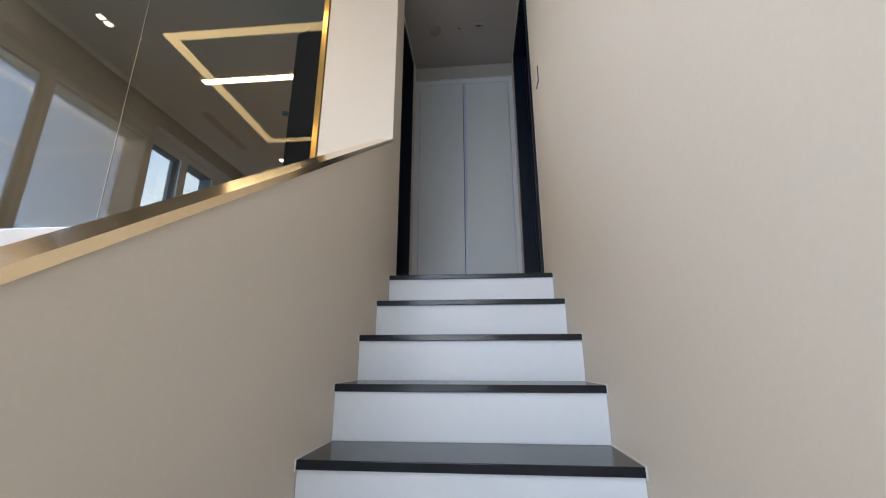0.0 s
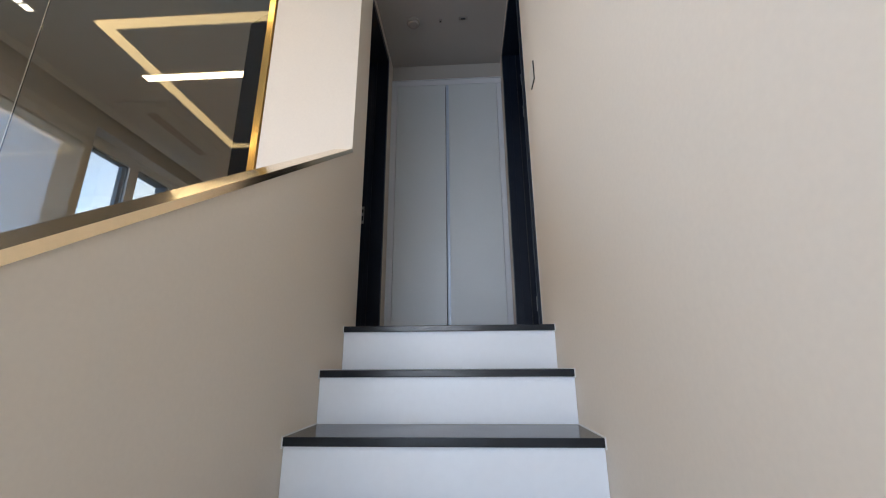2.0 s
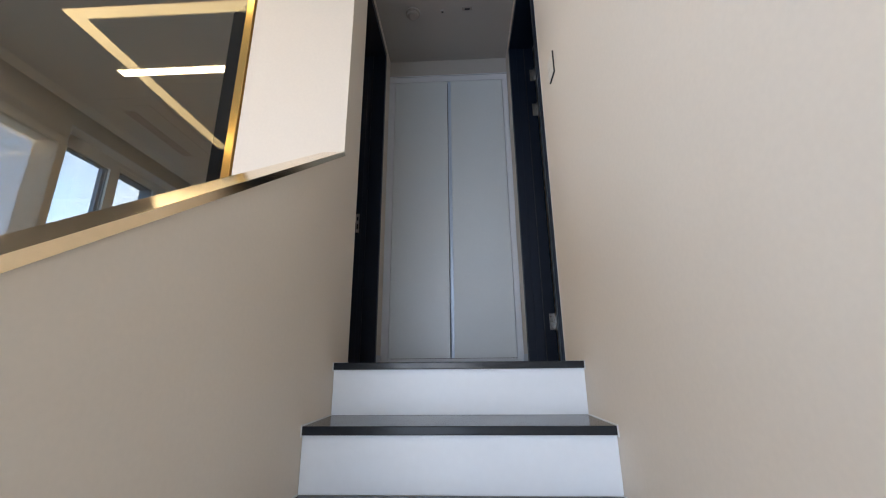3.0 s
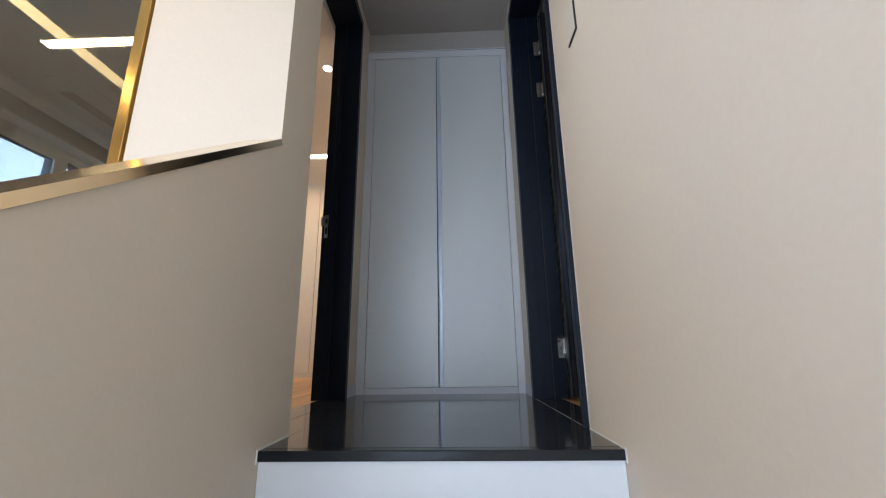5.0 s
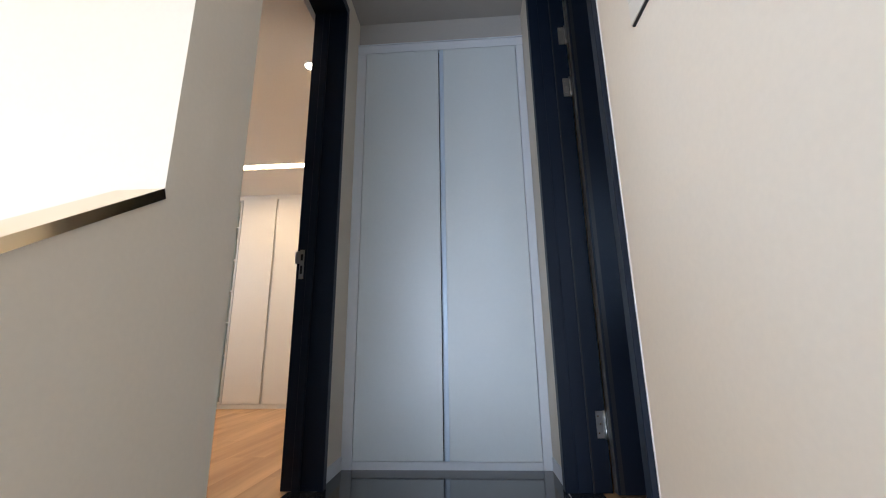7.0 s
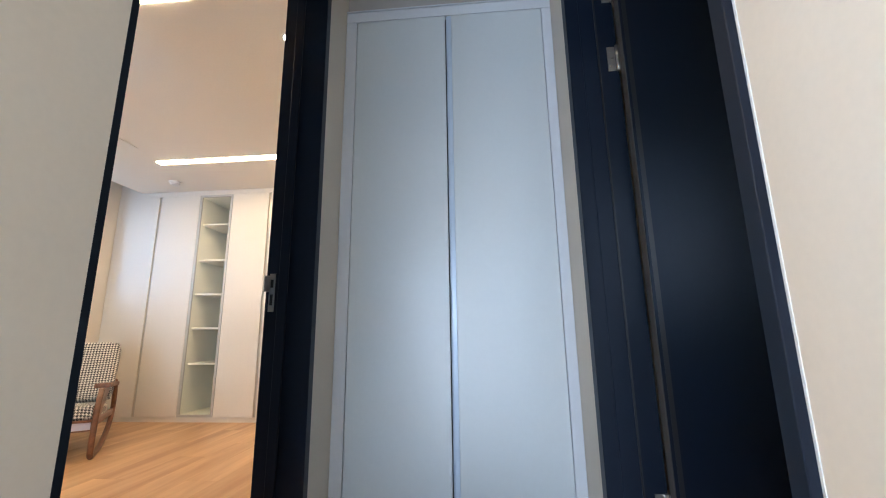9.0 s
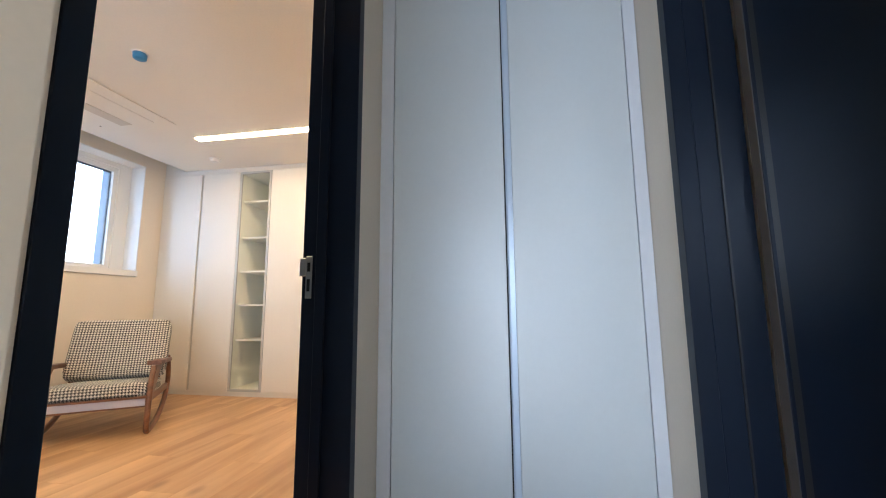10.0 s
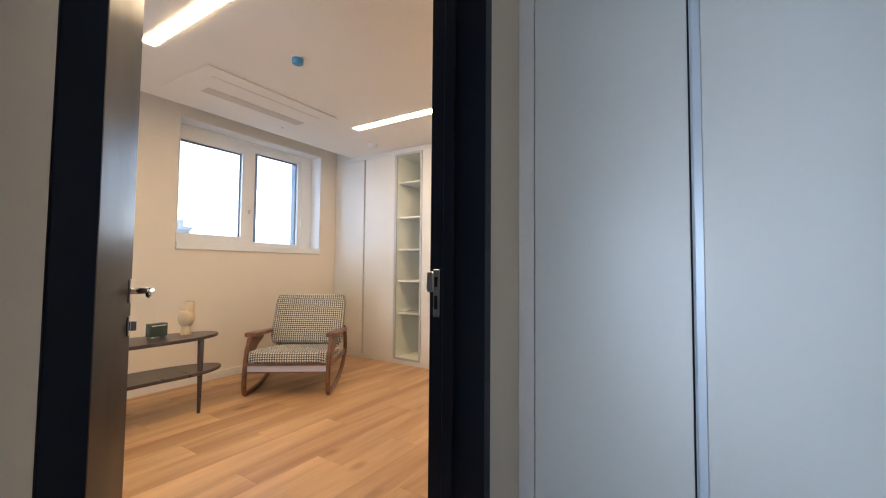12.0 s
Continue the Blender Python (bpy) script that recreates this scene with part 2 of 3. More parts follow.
M_SPOT = glow_mat("warm_spot_lens", (1.0, 0.86, 0.62), 4.5)
M_FACADE = mat("far_facade", (0.16, 0.19, 0.22), 0.8, vary=0.1, grain=2, blotch=0.3)
M_GROUND = mat("far_ground", (0.10, 0.12, 0.10), 0.9, vary=0.3, grain=0.3, blotch=0.02)
M_HILL = mat("far_wooded_hill", (0.05, 0.075, 0.06), 0.95, vary=0.3, grain=0.1, blotch=0.02)


# ---- mesh helpers ----
def boxes(*dims, bevel=0.0, seg=2):
    """One bmesh of boxes, each x0, x1, y0, y1, z0, z1."""
    bm = bmesh.new()
    for x0, x1, y0, y1, z0, z1 in dims:
        v = [bm.verts.new((x, y, z)) for x in (x0, x1) for y in (y0, y1) for z in (z0, z1)]
        for f in ((0, 1, 3, 2), (4, 6, 7, 5), (0, 4, 5, 1), (2, 3, 7, 6), (0, 2, 6, 4), (1, 5, 7, 3)):
            bm.faces.new([v[i] for i in f])
    bmesh.ops.recalc_face_normals(bm, faces=bm.faces)
    if bevel:
        bmesh.ops.bevel(bm, geom=bm.edges[:], offset=bevel, segments=seg, affect="EDGES", profile=0.5)
    return bm


def prism(outline, axis, a, b, bevel=0.0):
    """An outline (u, v) drawn out along an axis from a to b; x: (y, z), y: (x, z), z: (x, y)."""
    bm = bmesh.new()

    def at(u, v, w):
        return {"x": (w, u, v), "y": (u, w, v), "z": (u, v, w)}[axis]
    lo, hi = [bm.verts.new(at(u, v, a)) for u, v in outline], [bm.verts.new(at(u, v, b)) for u, v in outline]
    bm.faces.new(lo)
    bm.faces.new(hi[::-1])
    for i in range(len(lo)):
        j = (i + 1) % len(lo)
        bm.faces.new((lo[i], hi[i], hi[j], lo[j]))
    bmesh.ops.recalc_face_normals(bm, faces=bm.faces)
    if bevel:
        rim = [e for e in bm.edges if len({round(v.co["xyz".index(axis)], 5) for v in e.verts}) == 1]
        bmesh.ops.bevel(bm, geom=rim, offset=bevel, segments=2, affect="EDGES", profile=0.5)
    return bm


def lathe(profile, sides=32, centre=(0, 0)):
    """A turned body: (radius, z) pairs from bottom to top."""
    bm = bmesh.new()
    rings = []
    for r, z in profile:
        rings.append([bm.verts.new((centre[0] + r * math.cos(2 * math.pi * i / sides), centre[1] + r * math.sin(2 * math.pi * i / sides), z)) for i in range(sides)])
    for lo, hi in zip(rings, rings[1:]):
        for i in range(sides):
            bm.faces.new((lo[i], lo[(i + 1) % sides], hi[(i + 1) % sides], hi[i]))
    bm.faces.new(rings[0][::-1])
    bm.faces.new(rings[-1])
    return bm


def sweep(points, w, h, side=(1, 0, 0), close=False, round_=0.3):
    """A bar w wide (along side) and h thick along a line of points, with eased edges."""
    bm = bmesh.new()
    pts = [Vector(p) for p in points]
    side = Vector(side).normalized()
    n = len(pts)
    ring = []
    c = min(w, h) * round_
    for i, p in enumerate(pts):
        a, b = (pts[i - 1] if i or close else p), (pts[(i + 1) % n] if i < n - 1 or close else p)
        d = (b - a).normalized()
        up = side.cross(d).normalized()
        sec = [(-w / 2 + c, -h / 2), (w / 2 - c, -h / 2), (w / 2, -h / 2 + c), (w / 2, h / 2 - c), (w / 2 - c, h / 2), (-w / 2 + c, h / 2), (-w / 2, h / 2 - c), (-w / 2, -h / 2 + c)]
        ring.append([bm.verts.new(p + side * u + up * v) for u, v in sec])
    for i in range(n if close else n - 1):
        lo, hi = ring[i], ring[(i + 1) % n]
        for k in range(8):
            bm.faces.new((lo[k], lo[(k + 1) % 8], hi[(k + 1) % 8], hi[k]))
    if not close:
        bm.faces.new(ring[0][::-1])
        bm.faces.new(ring[-1])
    bmesh.ops.recalc_face_normals(bm, faces=bm.faces)
    return bm


def spline(ctrl, steps=6):
    """A smooth line through the points."""
    p = [Vector(c) for c in ctrl]
    p = [2 * p[0] - p[1]] + p + [2 * p[-1] - p[-2]]
    out = []
    for i in range(1, len(p) - 2):
        for k in range(steps):
            t = k / steps
            out.append(0.5 * ((2 * p[i]) + (p[i + 1] - p[i - 1]) * t + (2 * p[i - 1] - 5 * p[i] + 4 * p[i + 1] - p[i + 2]) * t ** 2 + (3 * p[i] - p[i - 1] - 3 * p[i + 1] + p[i + 2]) * t ** 3))
    return out + [p[-2]]


def mesh_object(name, bm, material, smooth=False):
    me = bpy.data.meshes.new(name)
    bm.to_mesh(me)
    bm.free()
    me.materials.append(material)
    if smooth:
        for f in me.polygons:
            f.use_smooth = True
    return new(name, me)


def part(name, bm, material, parent, label="", smooth=False, m=None):
    ob = mesh_object(name, bm, material, smooth)
    ob.parent = parent
    if m is not None:
        ob.matrix_local = m
    if label:
        ob["label"] = label
    return ob


def thing(name, label, category, m=None, group="", kind=""):
    ob = new(name)
    ob.empty_display_size = 0.05
    if m is not None:
        ob.matrix_world = m
    return tagged(ob, label, category, group, kind)


def structure(name, bm, material, label, category):
    return tagged(mesh_object(name, bm, material), label, category, kind="structure")


# ---- shape of the parapet ----
def rail_top(y):
    return 0.852 + 0.679 * (y + 0.024)


# ---- structure ----
structure("floor_lower", boxes((-3.7, 1.1, -3.7, 0.1, LOW - 0.2, LOW)), M_OAK, "pale timber floor of the open space below", "floor")
structure("ceiling_landing", boxes((-3.6, 1.06, -3.7, 0.0, ROOF, ROOF + 0.15), (-0.30, 1.06, 0.0, 2.2, ROOF, ROOF + 0.15)), M_CEIL2, "plain painted ceiling over stair and landing, its shade put into the grey-beige", "ceiling")
structure("wall_east", boxes((W, 1.05, -3.7, 0.275, LOW, ROOF), (W, 1.05, 0.275, 1.20, 2.44, ROOF), (W, 1.05, 1.20, 2.2, -0.2, ROOF)), M_WALL,
          "smooth beige painted wall beside the stair", "wall")
OUT = WEST - 0.54             # outer face of the window wall
structure("wall_west", boxes((OUT, WEST, -3.7, -2.6, LOW, 2.8), (OUT, WEST, -2.6, -1.98, -0.35, 2.8), (OUT, WEST, -2.6, -0.3, LOW, -2.35), (OUT, WEST, -1.98, -0.3, -0.35, 0.0), (OUT, WEST, -0.3, -0.2, LOW, 0.0), (OUT, WEST, -1.98, -0.2, 2.26, 2.8),
                             (OUT, WEST, -0.2, 1.823, LOW, 2.8), (OUT, WEST, 1.823, 3.365, LOW, 1.176), (OUT, WEST, 1.823, 3.365, 2.33, 2.8),
                             (OUT, WEST, 3.365, 4.45, LOW, 2.8)), M_WALL, "beige painted outer wall with two window openings", "wall")
structure("wall_south", boxes((WEST, -1.75, -3.7, -3.55, LOW, ROOF), (0.65, W, -3.7, -3.55, LOW, ROOF), (-1.75, 0.65, -3.7, -3.55, LOW, -0.95),
                              (-1.75, 0.65, -3.7, -3.55, 1.85, ROOF)), M_WALL, "beige painted outer wall with a wide window", "wall")
structure("wall_over_door", boxes((-0.278, -0.12, 0.267, 1.19, 2.442, ROOF)), M_WALL, "beige painted wall over the bedroom door", "wall")
structure("wall_landing", prism([(-0.47, -0.03), (0.0, -0.03), (0.0, 0.198), (-0.101, 0.198), (-0.101, 0.269), (-0.278, 0.269), (-0.278, 0.10), (-0.47, 0.10)], "z", -0.2, ROOF), M_WALL, "beige painted wall end beside the bedroom door", "wall")
structure("wall_cabinet_side", boxes((-0.28, -0.12, 1.19, 4.35, -0.2, 2.7)), M_WALL, "beige painted wall between landing and bedroom", "wall")
# wall takes the darkened ceiling tone, shade above the cabinet included
structure("wall_north", boxes((-0.12, W, 1.486, 1.60, 2.427, ROOF), (-0.12, W, 2.1, 2.2, -0.2, ROOF)), M_CEIL2, "painted wall above the built-in cabinet, its shade put into the grey-beige", "wall")
structure("wall_upstand", boxes((WEST, -0.47, -0.03, 0.10, LOW, 0.336), (-0.47, -0.09, -0.03, 0.10, LOW, -0.2)), M_WHITE, "white painted low wall under the glass partition", "wall")
structure("wall_stair", prism([(-2.9, LOW), (-0.03, LOW), (-0.03, rail_top(-0.03) - 0.020), (-2.9, rail_top(-2.9) - 0.020)], "x", -0.085, 0.0), M_WALL,
          "beige painted sloping parapet wall of the stair", "wall")
structure("wall_under_landing", boxes((-0.12, W, 0.02, 0.1, LOW, -0.21)), M_WALL, "plain painted wall under the landing", "wall")

# bedroom shell
structure("floor_bedroom", boxes((WEST, -0.24, 0.10, 4.35, -0.2, -0.012)), M_GAP, "oak plank floor in the bedroom", "floor")
structure("ceiling_bedroom", boxes((-3.10, -0.28, 0.10, 4.35, BED_CEIL, BED_CEIL + 0.06), (WEST, -0.28, 0.10, 4.35, 2.56, 2.64)), M_CEIL, "pale ceiling with a recess along the window wall", "ceiling")
structure("wall_bedroom_north", boxes((WEST, -0.28, 4.25, 4.35, -0.2, 2.6)), M_WALL, "painted wall behind the wardrobe", "wall")
structure("baseboard_bedroom", boxes((WEST, WEST + 0.012, 0.10, CLOSET_Y, 0.0, 0.07), bevel=0.002), M_WHITE, "white skirting board along the window wall", "baseboard")

# room behind the other door
structure("floor_side_room", boxes((1.04, 3.0, -1.2, 1.9, -0.2, -0.006)), M_OAK, "oak floor of the side room", "floor")
# the south opening is added, so that sky light reaches the open leaf
structure("wall_side_room", boxes((1.05, 1.85, -1.3, -1.2, -0.2, 2.6), (2.65, 3.1, -1.3, -1.2, -0.2, 2.6), (1.85, 2.65, -1.3, -1.2, -0.2, 1.1), (1.85, 2.65, -1.3, -1.2, 2.1, 2.6), (3.0, 3.1, -1.2, 1.9, -0.2, 2.6), (1.05, 3.1, 1.9, 2.0, -0.2, 2.6)), M_WALL, "beige walls of the side room with an opening added to let in sky light", "wall")
structure("ceiling_side_room", boxes((1.05, 3.1, -1.3, 2.0, 2.46, 2.55)), M_CEIL, "pale ceiling of the side room", "ceiling")

# landing floor of polished tiles
floor_landing = structure("floor_landing", boxes((0.0, W, 0.03, 1.95, -0.2, -0.012), (-0.24, 0.0, 0.3, 1.19, -0.2, -0.012), (W, 1.04, 0.3, 1.2, -0.2, -0.012),
                          (-0.12, 0.0, 0.199, 0.3, -0.2, -0.012), (-0.12, 0.0, 1.19, 1.95, -0.2, -0.012)), M_GROUT, "glossy black polished tile floor on the landing", "floor")


def tile(x0, x1, y0, y1):
    g = 0.0003
    part("tile", boxes((x0 + g, x1 - g, y0 + g, y1 - g, -0.011, 0.0)), M_TILE, floor_landing)


for y0, y1 in ((0.30, 0.90), (0.90, 1.50)):
    for x0, x1 in ((-0.12, 0.902),):
        tile(x0, x1, y0, y1)
tile(0.0035, 0.9045, 0.035, 0.30)
tile(-0.0995, 0.003, 0.20, 0.30)
tile(-0.24, -0.122, 0.302, 1.15)
tile(0.9055, 1.038, 0.302, 1.19)
part("edge_strip", boxes((0.903, 0.905, 0.302, 1.152, -0.011, 0.0006)), M_FRAMEG, floor_landing, "thin pale metal edging strip")


def stair():
    st = thing("staircase", "straight stair with black stone treads and white risers", "staircase", kind="structure")
    for i in range(11):
        y, z = -i * GO, -i * RISE
        back = 0.034 if i == 0 else y + GO + 0.012
        part("tread", boxes((0.003, W - 0.003, y, back, z - 0.025, z), bevel=0.0025), M_GRANITE, st, "polished black stone tread")
        part("riser", boxes((0.002, W - 0.002, y + 0.012, y + 0.03, z - RISE + 0.0005, z - 0.025)), M_RISER, st, "white riser panel")
        if i:
            part("sealant_bead", boxes((0.0, 0.0035, y - 0.001, back, z - 0.03, z + 0.003)), M_SEAL, st)
            part("sealant_bead", boxes((W - 0.0035, W, y - 0.001, back, z - 0.03, z + 0.003)), M_SEAL, st)
    part("sealant_bead", boxes((0.0, 0.0035, -0.001, 0.198, -0.03, 0.003)), M_SEAL, st)
    part("sealant_bead", boxes((W - 0.0035, W, -0.001, 0.275, -0.03, 0.003)), M_SEAL, st)
    part("quarter_landing", boxes((0.0, W, -3.55, -2.60, -2.2, -1.98)), M_GRANITE, st)
    part("carriage", prism([(0.02, -0.20), (0.02, -0.5), (-2.6, -2.3), (-2.6, -1.99)], "x", 0.06, W - 0.06), M_WALL, st)
    return st


stair()

# sloping cap on the parapet
cap_bm = prism([(-2.92, rail_top(-2.92)), (-0.0315, rail_top(-0.0315)), (-0.0315, rail_top(-0.0315) - 0.020), (-2.92, rail_top(-2.92) - 0.020)], "x", -0.092, 0.001)
for v in cap_bm.verts:
    if v.co.x > 0 and v.co.z < rail_top(v.co.y) - 0.012:
        v.co.x = 0.006
structure("parapet_cap", cap_bm, M_CAP, "polished champagne-gold metal cap on the sloping parapet", "trim")

# tinted glass partition with its brass post
screen = thing("glass_partition", "grey tinted glass partition with a brass post, beside the open space", "partition", kind="structure")
part("post", boxes((-0.514, -0.479, -0.036, 0.06, 0.337, ROOF - 0.001), bevel=0.002), M_BRASS, screen, "polished brass edge post")
for x0, x1 in ((-1.874, -0.513), (WEST + 0.001, -1.878)):
    pane = part("pane", boxes((x0, x1, -0.006, 0.006, 0.345, ROOF - 0.002)), M_TINT, screen, "grey tinted glass pane")
    pane.visible_shadow = False
part("glass_joint", boxes((-1.8775, -1.8745, -0.0065, 0.0065, 0.345, ROOF - 0.002)), M_JOINT, screen, "pale clear silicone joint")
part("bottom_channel", boxes((WEST + 0.001, -0.513, -0.015, 0.015, 0.337, 0.345)), M_ALU, screen)


# ---- windows ----
def window(name, label, x, y0, y1, z0, z1, splits, inner_sill):
    """A window in the outer wall at x, with a sash for each span."""
    w = thing(name, label, "window", kind="structure")
    ya, yb = min(q[0] for q in splits) - 0.045, max(q[1] for q in splits) + 0.045
    za, zb = min(q[2] for q in splits) - 0.045, max(q[3] for q in splits) + 0.045
    part("window_frame", boxes((x - 0.07, x, y0, y1, z0, za), (x - 0.07, x, y0, y1, zb, z1), (x - 0.07, x, y0, ya, za, zb), (x - 0.07, x, yb, y1, za, zb)), M_PVC, w)
    for k, (a, b, c, d) in enumerate(splits):
        off = -0.012 if k else 0.012
        s = 0.076
        sash = part("sash", boxes((x - 0.05 + off, x + off, a - s, b + s, za - 0.008, c), (x - 0.05 + off, x + off, a - s, b + s, d, zb + 0.008),
                                  (x - 0.05 + off, x + off, a - s, a, c, d), (x - 0.05 + off, x + off, b, b + s, c, d)), M_PVC, w)
        pane = part("pane", boxes((x - 0.03 + off, x - 0.022 + off, a, b, c, d)), M_CLEAR, sash)
        pane.visible_shadow = False
        e = 0.014
        part("gasket", boxes((x - 0.047 + off, x - 0.034 + off, b - e, b, c, d)), M_GASKET, sash)
        part("gasket", boxes((x - 0.047 + off, x - 0.034 + off, a, b - e, d - 0.016, d)), M_GASKET, sash)
    if inner_sill:
        part("window_sill", boxes((x, WEST + 0.018, y0 - 0.03, y1 + 0.03, z0 - 0.055, z0 - 0.001), bevel=0.003), M_PVC, w)
    return w


win = window("window_1", "white two-pane window with a deep reveal in the bedroom", -3.52, 1.825, 3.363, 1.238, 2.328,
             ((1.887, 2.487, 1.328, 2.178), (2.636, 3.176, 1.286, 2.228)), False)
part("window_sill", boxes((-3.52, WEST + 0.02, 1.825, 3.363, 1.178, 1.237), bevel=0.003), M_PVC, win, "white window board")
part("reveal_lining", boxes((-3.519, WEST + 0.001, 1.8255, 1.8335, 1.238, 2.319), (-3.519, WEST + 0.001, 3.3545, 3.3625, 1.238, 2.319), (-3.519, WEST + 0.001, 1.8255, 3.3625, 2.3195, 2.3275)), M_PVC, win, "white reveal lining")
part("outer_lining", boxes((-3.897, -3.60, 3.3545, 3.3625, 1.238, 2.319), (-3.897, -3.60, 1.8255, 1.8335, 1.238, 2.319), (-3.897, -3.60, 1.8255, 3.3625, 2.3195, 2.3275)), M_OUTER, win, "outer lining, outdoor shade in its dark blue-grey")
part("outer_mullion", boxes((-3.897, -3.84, 2.715, 2.86, 1.18, 2.319), bevel=0.003), M_OUTER, win, "outer mullion, outdoor shade in its dark blue-grey")
part("latch", boxes((-3.508, -3.494, 2.556, 2.576, 1.57, 1.61), bevel=0.003), M_STEEL, win)
window("window_2", "tall white-framed window of the open space", -3.52, -1.978, -0.202, 0.002, 2.258,
       ((-1.89, -0.80, 0.10, 2.17), (-0.69, -0.30, 0.10, 2.17)), False)
# unseen window, put in to hold the fill lamp for the stair wall
low = thing("window_4", "low wide window of the open space below, unseen, added for its light", "window", kind="structure")
part("window_frame", boxes((-3.60, -3.54, -2.6, -0.3, -2.35, -2.29), (-3.60, -3.54, -2.6, -0.3, -0.41, -0.35), (-3.60, -3.54, -2.6, -2.54, -2.29, -0.41), (-3.60, -3.54, -0.36, -0.3, -2.29, -0.41),
                           (-3.60, -3.54, -1.48, -1.42, -2.29, -0.41)), M_PVC, low)
for a, b in ((-2.54, -1.48), (-1.42, -0.36)):
    pane = part("pane", boxes((-3.575, -3.567, a, b, -2.29, -0.41)), M_CLEAR, low)
    pane.visible_shadow = False
# unseen window added in that opening, a way in for light
side_win = thing("window_5", "unseen white-framed side room window, added to light the door leaf", "window", kind="structure")
part("window_frame", boxes((1.852, 2.648, -1.29, -1.23, 1.102, 1.16), (1.852, 2.648, -1.29, -1.23, 2.04, 2.098), (1.852, 1.91, -1.29, -1.23, 1.16, 2.04), (2.59, 2.648, -1.29, -1.23, 1.16, 2.04)), M_PVC, side_win)
pane = part("pane", boxes((1.91, 2.59, -1.264, -1.256, 1.16, 2.04)), M_CLEAR, side_win)
pane.visible_shadow = False
back = thing("window_3", "wide white-framed window at the foot of the stair", "window", kind="structure")
part("window_frame", boxes((-1.75, 0.65, -3.66, -3.60, -0.95, -0.89), (-1.75, 0.65, -3.66, -3.60, 1.79, 1.85), (-1.75, -1.69, -3.66, -3.60, -0.89, 1.79),
                           (0.59, 0.65, -3.66, -3.60, -0.89, 1.79), (-0.60, -0.53, -3.66, -3.60, -0.89, 1.79)), M_PVC, back)
for a, b in ((-1.69, -0.60), (-0.53, 0.59)):
    pane = part("pane", boxes((a, b, -3.635, -3.627, -0.89, 1.79)), M_CLEAR, back)
    pane.visible_shadow = False


# ---- built-in cabinet at the end of the landing ----
def landing_cabinet():
    c = thing("built_in_cabinet", "pale grey full-height built-in cabinet with two doors", "cabinet", pose(0, 0, 0))
    y = 1.462
    part("body", boxes((-0.118, 0.904, y + 0.03, 2.05, 0.0, 2.425)), M_GAP, c, "dark inside")
    part("stile", boxes((-0.119, -0.0645, y, y + 0.03, 0.0, 2.368), bevel=0.001, seg=1), M_CABF, c)
    part("stile", boxes((0.8605, 0.905, y, y + 0.03, 0.0, 2.368), bevel=0.001, seg=1), M_CABF, c)
    part("top_rail", boxes((-0.119, 0.905, y, y + 0.03, 2.370, 2.424), bevel=0.001, seg=1), M_CABF, c)
    part("plinth", boxes((-0.0635, 0.8595, y + 0.004, y + 0.03, 0.0, 0.0355)), M_CABF, c)
    d = part("door", boxes((-0.0615, 0.3845, y, y + 0.022, 0.0385, 2.3665), bevel=0.0012, seg=1), M_CAB, c)
    d2 = part("door", boxes((0.4165, 0.8575, y, y + 0.022, 0.0385, 2.3665), bevel=0.0012, seg=1), M_CAB, c)
    part("pull_strip", prism([(0.3895, y + 0.022), (0.3895, y + 0.008), (0.396, y + 0.0035), (0.4155, y + 0.0015), (0.4163, y + 0.022)], "z", 0.0385, 2.3665), M_PULL, d2, "slim aluminium finger-pull strip")
    return c


landing_cabinet()
structure("skirting_landing", boxes((-0.12, -0.1145, 1.192, 1.4615, 0.0, 0.06), (W - 0.0055, W, 1.202, 1.4615, 0.0, 0.06)), M_CABF, "low pale skirting beside the cabinet", "baseboard")
structure("trim_cabinet_top", boxes((-0.119, W - 0.001, 1.455, 1.486, 2.4255, 2.431)), M_CABF, "thin shadow strip above the cabinet", "trim")


# ---- doors ----
def hinge(parent, z):
    h = part("hinge", boxes((1.038, 1.068, 1.1545, 1.1575, z - 0.105, z), bevel=0.001, seg=1), M_STEEL, parent, "satin steel hinge")
    part("knuckle", lathe([(0.0065, z - 0.107), (0.0065, z - 0.072), (0.006, z - 0.071), (0.006, z - 0.037), (0.0065, z - 0.036), (0.0065, z + 0.002)], 14, (1.0735, 1.149)), M_STEEL, h, smooth=True)
    part("flap", boxes((1.080, 1.088, 1.1465, 1.149, z - 0.105, z)), M_STEEL, h)
    for dz in (0.02, 0.05, 0.085):
        part("screw", lathe([(0.0035, 0.0), (0.0035, 0.0008)], 10), M_CHROME, h, m=pose(1.047 + 0.008 * (dz == 0.05), 1.1545, z - dz, 90, 0, 0))


side = thing("door_2", "dark blue-black door standing open into the side room", "door", kind="structure")
part("casing", boxes((0.893, 0.944, 1.156, 1.205, 0.0, 2.40), (0.9443, 1.078, 1.158, 1.198, 0.0, 2.40), bevel=0.0015, seg=1), M_NAVY, side, "dark hinge-side jamb")
part("casing", boxes((0.893, 0.944, 0.2765, 0.310, 0.0, 2.40), (0.9443, 1.078, 0.280, 0.330, 0.0, 2.40), bevel=0.0015, seg=1), M_NAVY, side, "dark lock-side jamb")
part("head", boxes((0.893, 1.078, 0.2765, 1.205, 2.4015, 2.445), bevel=0.0015, seg=1), M_NAVY, side)
part("seal_strip", boxes((1.002, 1.008, 1.152, 1.1575, 0.0, 2.40)), M_BLACKPL, side)
part("wall_bead", boxes((W - 0.0015, W + 0.004, 0.2718, 0.2762, 0.0, 2.445)), M_SEAL, side, "bright plaster bead")
